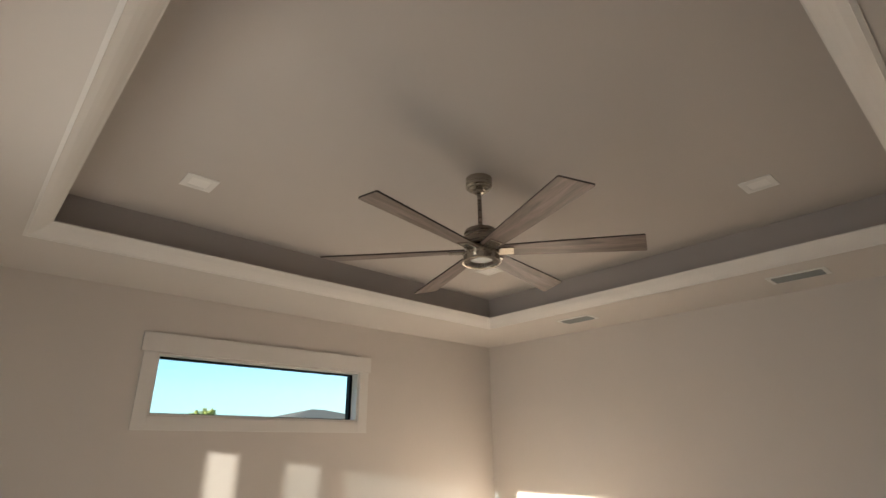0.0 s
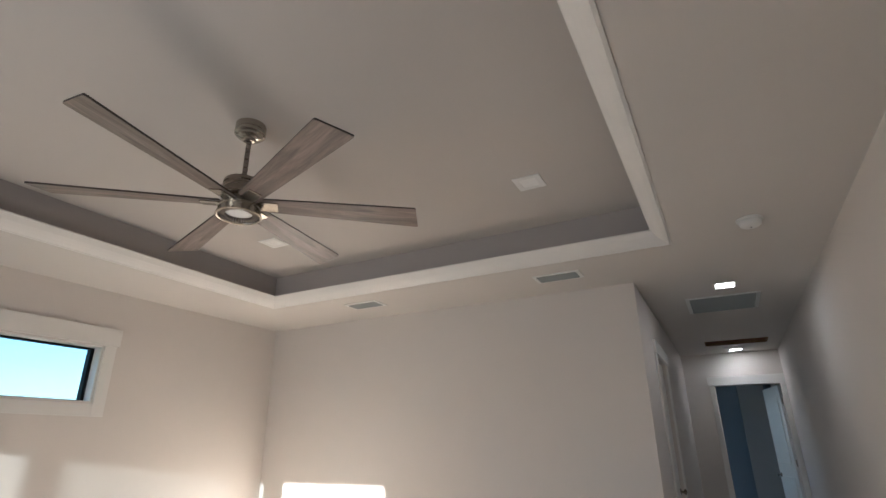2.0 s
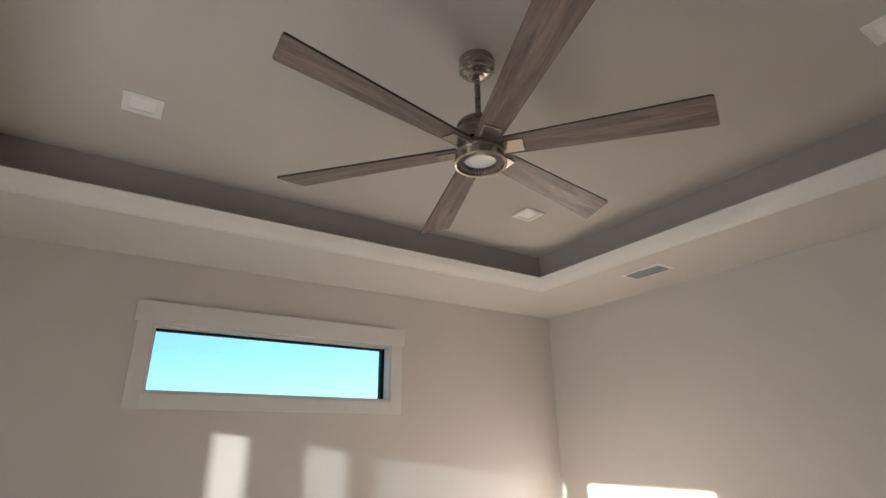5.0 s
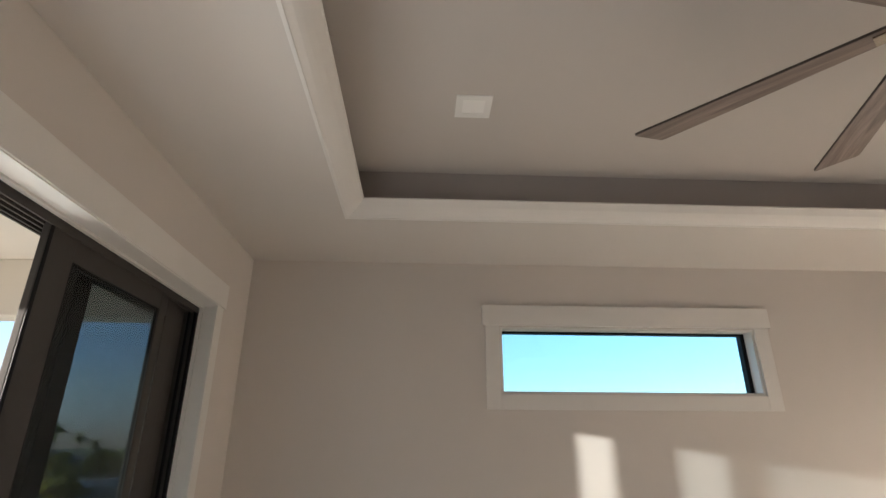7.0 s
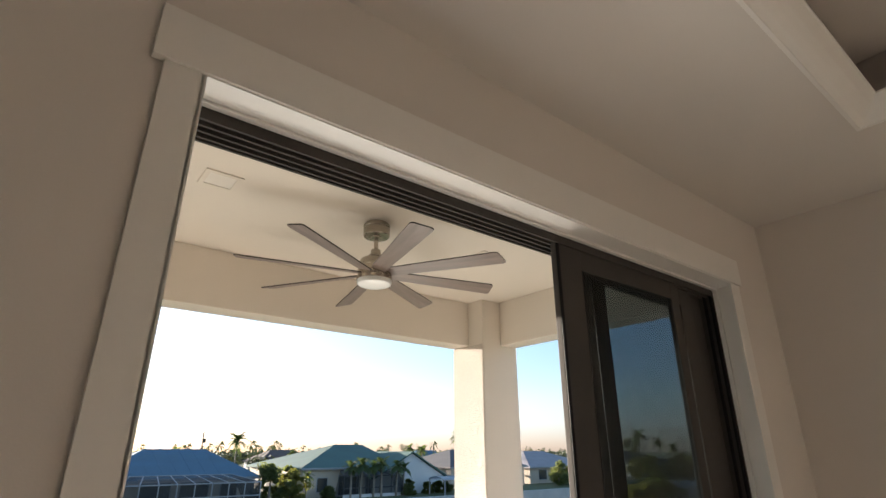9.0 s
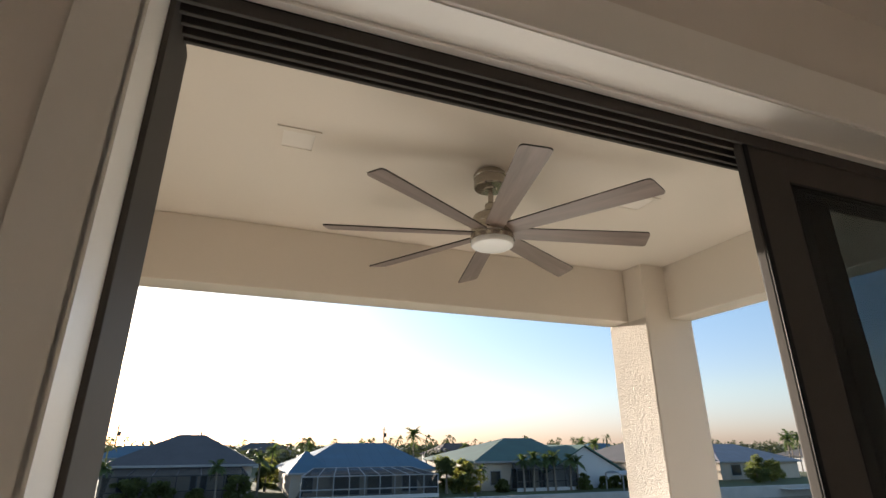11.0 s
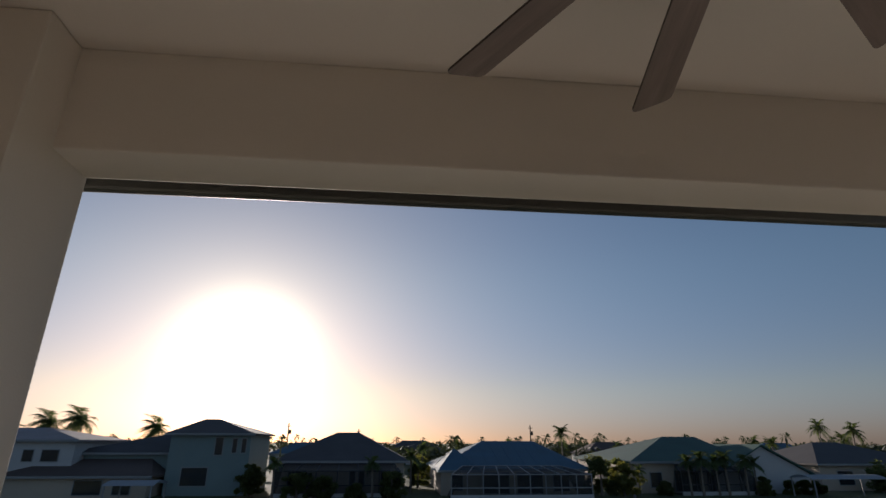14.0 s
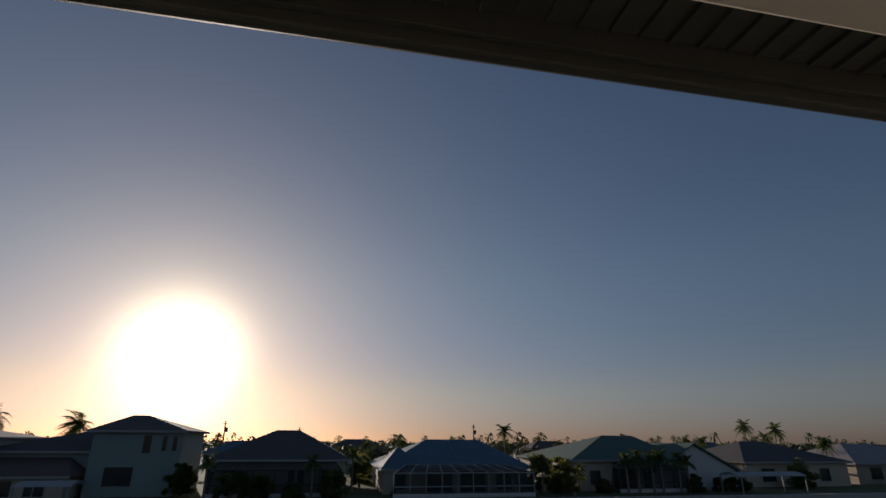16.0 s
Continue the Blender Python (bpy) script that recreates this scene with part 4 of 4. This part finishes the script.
house("white house with a blue standing-seam metal roof", -58, 16, 2.9, 17.9, -1.1, 1.6, 8.4, 14.6, M_ROOF_BLUE, M_HOUSE_B,
      [(5.5, -3.2, 1.6, 1.6), (8.5, -3.4, 2.6, 1.9), (12, -3.4, 2.6, 1.9), (15.3, -3.2, 1.6, 1.6)], seams=True)
house("small front wing with a blue metal roof", -57.0, 8, 2.7, 6.4, -1.2, 0.75, 4.4, 4.7, M_ROOF_BLUE, M_HOUSE_B, [(4.4, -3.0, 0.9, 1.3)], 0.35)
house("beige house with a teal shingle hip roof", -58, 17, 23.2, 36.0, -0.4, 2.2, 31.2, 35.4, M_ROOF_TEAL, M_HOUSE_B,
      [(25.6, -2.9, 1.2, 1.4), (29.0, -3.3, 2.6, 2.0), (32.5, -3.3, 2.4, 2.0)])
house("grey-roofed house behind a dock", -60, 14, 46.0, 60.5, -0.7, 1.6, 51.5, 55.0, M_ROOF_GREY, M_HOUSE_B, [(49, -2.9, 1.8, 1.4), (53, -2.9, 1.8, 1.4), (57, -2.9, 1.4, 1.4)])
house("brown-grey roofed house among palms", -62, 14, 64.0, 80.0, -1.0, 1.4, 70.0, 75.0, M_ROOF_PALE, M_HOUSE_B, [(67, -2.9, 1.8, 1.4), (72, -2.9, 1.8, 1.4)])
house("grey-roofed house far along the canal", -66, 14, 98.0, 114.0, -0.7, 1.5, 103.0, 109.0, M_ROOF_GREY, M_HOUSE_W, [(102, -2.9, 1.8, 1.4), (108, -2.9, 1.8, 1.4)])
house("pale low house further along the canal", -58, 14, -62.0, -46.0, -0.6, 1.6, -56, -51, M_ROOF_PALE, M_HOUSE_W, [(-55, -2.8, 1.8, 1.4), (-50, -2.8, 1.8, 1.4)])
for i, (x, y, w, rz) in enumerate(((-120, -20, 14, 1.4), (-135, 4, 15, 1.9), (-110, 22, 12, 1.3), (-125, 50, 14, 1.7), (-118, 88, 14, 1.6), (-130, -58, 14, 1.8), (-140, 118, 16, 1.6))):
    house("distant low house among trees", x, 11, y - w / 2, y + w / 2, -0.8, rz, y - w / 5, y + w / 5, (M_ROOF_BLUE, M_ROOF_GREY, M_ROOF_PALE, M_ROOF_BROWN)[i % 4], M_HOUSE_W, [(y - 3, -2.6, 1.6, 1.3), (y + 3, -2.6, 1.6, 1.3)])

# white gable end beside the teal roof
gb = empty("house_wing", -57, 37.2, GZ, "white gable-ended garage wing with a teal roof", "house wing")
b2 = bmesh.new()
sec = [(-5.2, 0), (5.0, 0), (5.0, 1.95), (0.0, 4.63), (-5.2, 1.9)]
fr_, bk_ = [b2.verts.new((0, y, z)) for y, z in sec], [b2.verts.new((-9, y, z)) for y, z in sec]
b2.faces.new(fr_)
b2.faces.new(bk_)
for k in range(5):
    b2.faces.new((fr_[k], fr_[(k + 1) % 5], bk_[(k + 1) % 5], bk_[k]))
part("wall", b2, M_HOUSE_W, gb, "plain white stucco gable wall")
for s, (ye, ze) in ((1, (5.4, 1.77)), (-1, (-5.6, 1.70))):
    rb_ = bmesh.new()
    vs = [rb_.verts.new((x, y, z + d)) for d in (0.03, 0.2) for x, y, z in ((0.35, 0, 4.65), (0.35, ye, ze), (-9.2, ye, ze), (-9.2, 0, 4.65))]
    for q in ((0, 1, 2, 3), (4, 5, 6, 7), (0, 1, 5, 4), (1, 2, 6, 5), (2, 3, 7, 6), (3, 0, 4, 7)):
        rb_.faces.new([vs[i] for i in q])
    part("roof_slope", rb_, M_ROOF_TEAL, gb)

cage("white-framed screened pool enclosure before a blue roof", -57.3, -53.2, 3.3, 16.8, -1.40, -0.82, 9, M_WHITE_ALU)
cage("dark-framed screened porch behind palms", -57.6, -55.4, 27.0, 34.8, -1.3, -0.7, 5, M_DARK_ALU, 0.6)
cage("dark-framed screened porch of a grey-roofed house", -57.6, -55.6, -13.4, -1.4, -1.2, -0.6, 6, M_DARK_ALU, 0.6)


def boat_canopy(x, y, length, z, label):
    e = empty("boat_canopy", x, y, GZ, label, "boat canopy")
    cb = bmesh.new()
    n = 8
    up = [cb.verts.new((dx, dy, z - GZ - 0.35 * (2 * k / n - 1) ** 2)) for dy in (-length / 2, length / 2) for k in range(n + 1) for dx in (-1.6 + 3.2 * k / n,)]
    for k in range(n):
        cb.faces.new((up[k], up[k + 1], up[n + 2 + k], up[n + 1 + k]))
    bmesh.ops.solidify(cb, geom=list(cb.faces), thickness=0.05)
    part("cover", cb, M_CANVAS, e, "pale stretched canvas cover")
    for px in (-1.5, 1.5):
        for py in (-length / 2 + 0.2, length / 2 - 0.2):
            part("post", box((px - 0.05, py - 0.05, -0.5), (px + 0.05, py + 0.05, z - GZ - 0.34)), M_WHITE_ALU, e)
    return e


boat_canopy(-52.5, -24.3, 4.2, -1.75, "pale canvas boat lift canopy on posts")
boat_canopy(-53.0, 42.0, 8.0, -1.45, "white flat boat canopy on thin posts")


def dock(y0, y1, label):
    e = empty("dock", -49.0, (y0 + y1) / 2, GZ - 0.25, label, "dock")
    cy = (y0 + y1) / 2
    n = int((y1 - y0) / 0.45)
    for k in range(n):
        y = y0 + k * 0.45 - cy
        part("plank", box((-0.8, y, 0), (0.8, y + 0.41, 0.06)), M_CONCRETE, e)
    for k in range(int((y1 - y0) / 2.2) + 1):
        y = y0 + k * 2.2 - cy
        part("pile", lathe([(0.0, 0.95), (0.12, 0.9), (0.13, -1.6)], 10), M_WHITE_ALU, e)
        e.children[-1].location = (0.85, y, 0)
    return e


dock(-12.5, -1.5, "pale wooden dock with white-capped piles")
dock(16, 22, "pale wooden dock beside the seawall")
dock(60, 72, "pale wooden dock along the canal")

# trees and bushes near the houses
for i, (x, y, h, sp, mat, cat, lab) in enumerate((
        (-56.0, 18.8, 3.7, 1.9, M_LEAF, "tree", "dense green garden tree beside the pool cage"),
        (-55.4, 20.9, 3.0, 1.7, M_LEAF_Y, "tree", "yellow-green garden tree by the seawall"),
        (-60.0, 22.4, 3.4, 1.4, M_LEAF, "tree", "dense green garden tree between houses"),
        (-57.0, -15.6, 2.9, 1.5, M_LEAF, "tree", "dark garden tree beside the grey-roofed house"),
        (-55.0, -11.0, 2.3, 1.5, M_LEAF, "tree", "dark green garden tree before the screened porch"),
        (-55.0, -8.6, 2.0, 1.2, M_LEAF, "bush", "rounded dark green bush"),
        (-55.2, -5.6, 1.2, 0.8, M_LEAF, "bush", "rounded dark green bush"),
        (-55.0, -2.2, 2.6, 1.3, M_LEAF, "tree", "dark green garden tree before the screened porch"),
        (-66.0, 0.9, 3.2, 1.5, M_LEAF, "tree", "green tree between two houses"),
        (-75.0, 1.6, 3.4, 1.8, M_LEAF_Y, "tree", "yellow-green tree between two houses"),
        (-55.5, 25.2, 1.4, 0.9, M_LEAF, "bush", "rounded dark green bush"),
        (-55.0, 35.6, 1.7, 0.9, M_LEAF, "bush", "rounded dark green bush beside a white wall"),
        (-55.5, 38.6, 1.3, 0.7, M_LEAF, "bush", "clipped bush before a white wall"),
        (-55.5, 40.2, 1.4, 0.7, M_LEAF, "bush", "clipped bush before a white wall"),
        (-55.8, 41.8, 1.4, 0.7, M_LEAF, "bush", "clipped bush before a white wall"),
        (-57.0, 50.5, 3.1, 1.7, M_LEAF, "tree", "spreading green tree beside a dock"),
        (-56.5, 64.5, 3.3, 1.9, M_LEAF, "tree", "spreading green tree along the canal"),
        (-57.5, 69.0, 2.8, 1.7, M_LEAF_Y, "tree", "yellow-green tree along the canal"),
        (-74.0, 42.5, 4.2, 2.6, M_LEAF_Y, "tree", "wide yellow-green tree behind a white gable"),
        (-80.0, 18.0, 4.6, 2.2, M_LEAF, "tree", "dark tree behind a blue roof"),
        (-90.0, -12.0, 4.6, 2.4, M_LEAF, "tree", "dark tree behind a grey roof"),
        (-84.0, 62.0, 5.0, 2.6, M_LEAF, "tree", "dark tree behind the canal houses"),
        (-60.0, 96.0, 4.2, 3.0, M_LEAF, "tree", "spreading green tree along the canal"),
        (-58.0, 103.0, 4.6, 3.2, M_LEAF, "tree", "spreading green tree along the canal"),
        (-60.0, 111.0, 4.2, 3.2, M_LEAF_Y, "tree", "yellow-green tree along the canal"),
        (-62.0, 121.0, 5.0, 3.4, M_LEAF, "tree", "spreading green tree along the canal"),
        (-64.0, 133.0, 5.0, 3.6, M_LEAF, "tree", "spreading green tree along the canal"),
        (-57.0, 87.0, 3.6, 2.6, M_LEAF_Y, "tree", "yellow-green tree along the canal"),
        (-21.0, 31.5, 2.9, 1.7, M_LEAF_Y, "bush", "yellow-green bank shrub beside the canal"),
        (-21.5, 35.0, 3.3, 1.8, M_LEAF, "bush", "green bank shrub beside the canal"),
        (-21.0, 28.2, 2.2, 1.3, M_LEAF_Y, "bush", "yellow-green bank shrub beside the canal"),
        (12.4, 30.5, 7.6, 2.2, M_LEAF_Y, "tree", "yellow-green treetop outside the transom window"),
        (9.4, 34.0, 7.75, 1.6, M_LEAF, "tree", "green treetop outside the transom window"),
        (23.0, 28.5, 8.75, 1.2, M_LEAF, "tree", "green treetop beside a dark roof"))):
    tree(lab, x, y, h, sp, mat, 100 + i, cat, 0.05 if cat == "bush" else 0.1)

nh = empty("house", 24.2, 37, GZ, "neighbouring two-storey house with a dark hip roof", "house")
part("wall", box((-7, -6, 0), (7, 6, 6.3)), M_HOUSE_W, nh)
nr = hip_roof(-6, 6, -7, 7, 6.4, 8.1, -0.6, 0.6)
bmesh.ops.rotate(nr, verts=nr.verts, cent=(0, 0, 0), matrix=Matrix.Rotation(radians(90), 3, "Z"))
part("roof", nr, M_ROOF_BROWN, nh)

# palms: a few built once, then copied
kinds = [palm("green palm tree with feathered fronds", 6.0, 11), palm("green palm tree with feathered fronds", 7.2, 12), palm("green palm tree with drooping fronds", 6.6, 13, 0.0, 26, 1.6)]
windy = palm("wind-blown palm tree with fronds swept sideways", 7.4, 15, -0.75, 52, 2.6)
small = palm("slim garden palm before a screened porch", 3.2, 16, 0.0, 22, 1.15)
spots = [(-90, 25.9, 0, 1.28), (-90, 72.3, 1, 1.28), (-75, 64.6, 2, 1.22), (-92, 78, 0, 1.15), (-96, 64, 1, 0.9), (-84, 33, 2, 0.82), (-80, 14.5, 2, 0.84), (-78, 54, 0, 0.98), (-88, 46, 1, 0.86),
         (-66, 84, 0, 1.1), (-70, 90, 1, 1.05), (-74, 97, 2, 1.1), (-68, 66, 2, 0.9), (-70, 1.6, 2, 0.78), (-100, 10, 0, 0.9), (-100, -6, 1, 0.8), (-62, 60, 0, 0.95), (-62, 95.9, 1, 1.3), (-66, 101, 0, 1.15), (-70, 104.5, 2, 1.2), (-64, 112, 0, 1.1), (-72, 120, 1, 1.15)]
used = set()
for x, y, k, s in spots:
    s *= 0.84
    m = pose(x, y, GZ, 0, 0, (x * 37 + y * 53) % 360) @ Matrix.Scale(s, 4)
    if k not in used:
        used.add(k)
        kinds[k].matrix_world = m
    else:
        c = copy_thing(kinds[k], pose(x, y, GZ, 0, 0, (x * 37 + y * 53) % 360))
        c.scale = (s, s, s)
windy.matrix_world = pose(-75, -41.2, GZ)
for x, y, s in ((-75, -44.9, 0.95), (-75, -49.4, 0.87), (-75, -31.8, 0.88), (-78, -56.0, 0.78)):
    c = copy_thing(windy, pose(x, y, GZ, 0, 0, 8))
    c.scale = (s, s, s)
small.matrix_world = pose(-54.9, 27.6, GZ)
for x, y, s in ((-54.8, 28.8, 1.08), (-55.0, 30.6, 1.0), (-54.9, 31.6, 1.1), (-54.9, 33.6, 1.0), (-55.0, 34.7, 0.95), (-55.0, -13.2, 0.95), (-55.0, -4.0, 0.95), (-55.6, 22.6, 0.75), (-60.0, -0.2, 1.1)):
    c = copy_thing(small, pose(x, y, GZ, 0, 0, (y * 71) % 360))
    c.scale = (s, s, s)

# utility poles
for x, y, h in ((-150, 36.4, 9.5), (-140, -27.2, 9.4), (-160, -11.0, 8.6)):
    e = empty("utility_pole", x, y, GZ, "dark wooden utility pole with a crossarm", "utility pole")
    part("pole", lathe([(0.2, 0), (0.14, h), (0, h)], 10), M_POLE, e)
    part("crossarm", box((-0.06, -0.6, h - 0.8), (0.06, 0.6, h - 0.66)), M_POLE, e)
    part("transformer", lathe([(0, h - 2.6), (0.3, h - 2.6), (0.3, h - 1.6), (0, h - 1.55)], 12), M_POLE, e)
    e.children[-1].location.y = 0.45

# far woods along the skyline
rng = random.Random(5)
wb = bmesh.new()
for k in range(800):
    x = rng.uniform(-300, -98)
    y = rng.uniform(-1.2, 1.55) * abs(x)
    h = rng.uniform(3.7, 5.2) + abs(x) * 0.004
    if rng.random() < 0.80:
        leaf_cloud(wb, rng, (x, y, GZ + h * 0.55), (3.2, 3.6, h * 0.5), 60, 0.75, 0.4)
    else:
        # a distant palm head on its stem
        h *= rng.uniform(0.95, 1.25)
        v = [wb.verts.new((x, y + d, z)) for d, z in ((-0.14, GZ), (0.14, GZ), (0.1, GZ + h), (-0.1, GZ + h))]
        wb.faces.new(v)
        for j in range(11):
            a, r = j * 0.571 + rng.uniform(-0.2, 0.2), rng.uniform(1.3, 1.9)
            dy, dz = math.cos(a) * r, math.sin(a) * r * 0.8
            wb.faces.new([wb.verts.new((x + rng.uniform(-0.5, 0.5), y, GZ + h)), wb.verts.new((x, y + dy * 0.6 - dz * 0.16, GZ + h + dz * 0.6 + dy * 0.1)), wb.verts.new((x, y + dy, GZ + h + dz - 0.35 * r)),
                          wb.verts.new((x, y + dy * 0.6 + dz * 0.16, GZ + h + dz * 0.45 - 0.1))])
woods = link("far_woods", wb, M_WOODS)
tagged(woods, "dark skyline of far trees and palms", "woods", kind="stuff")
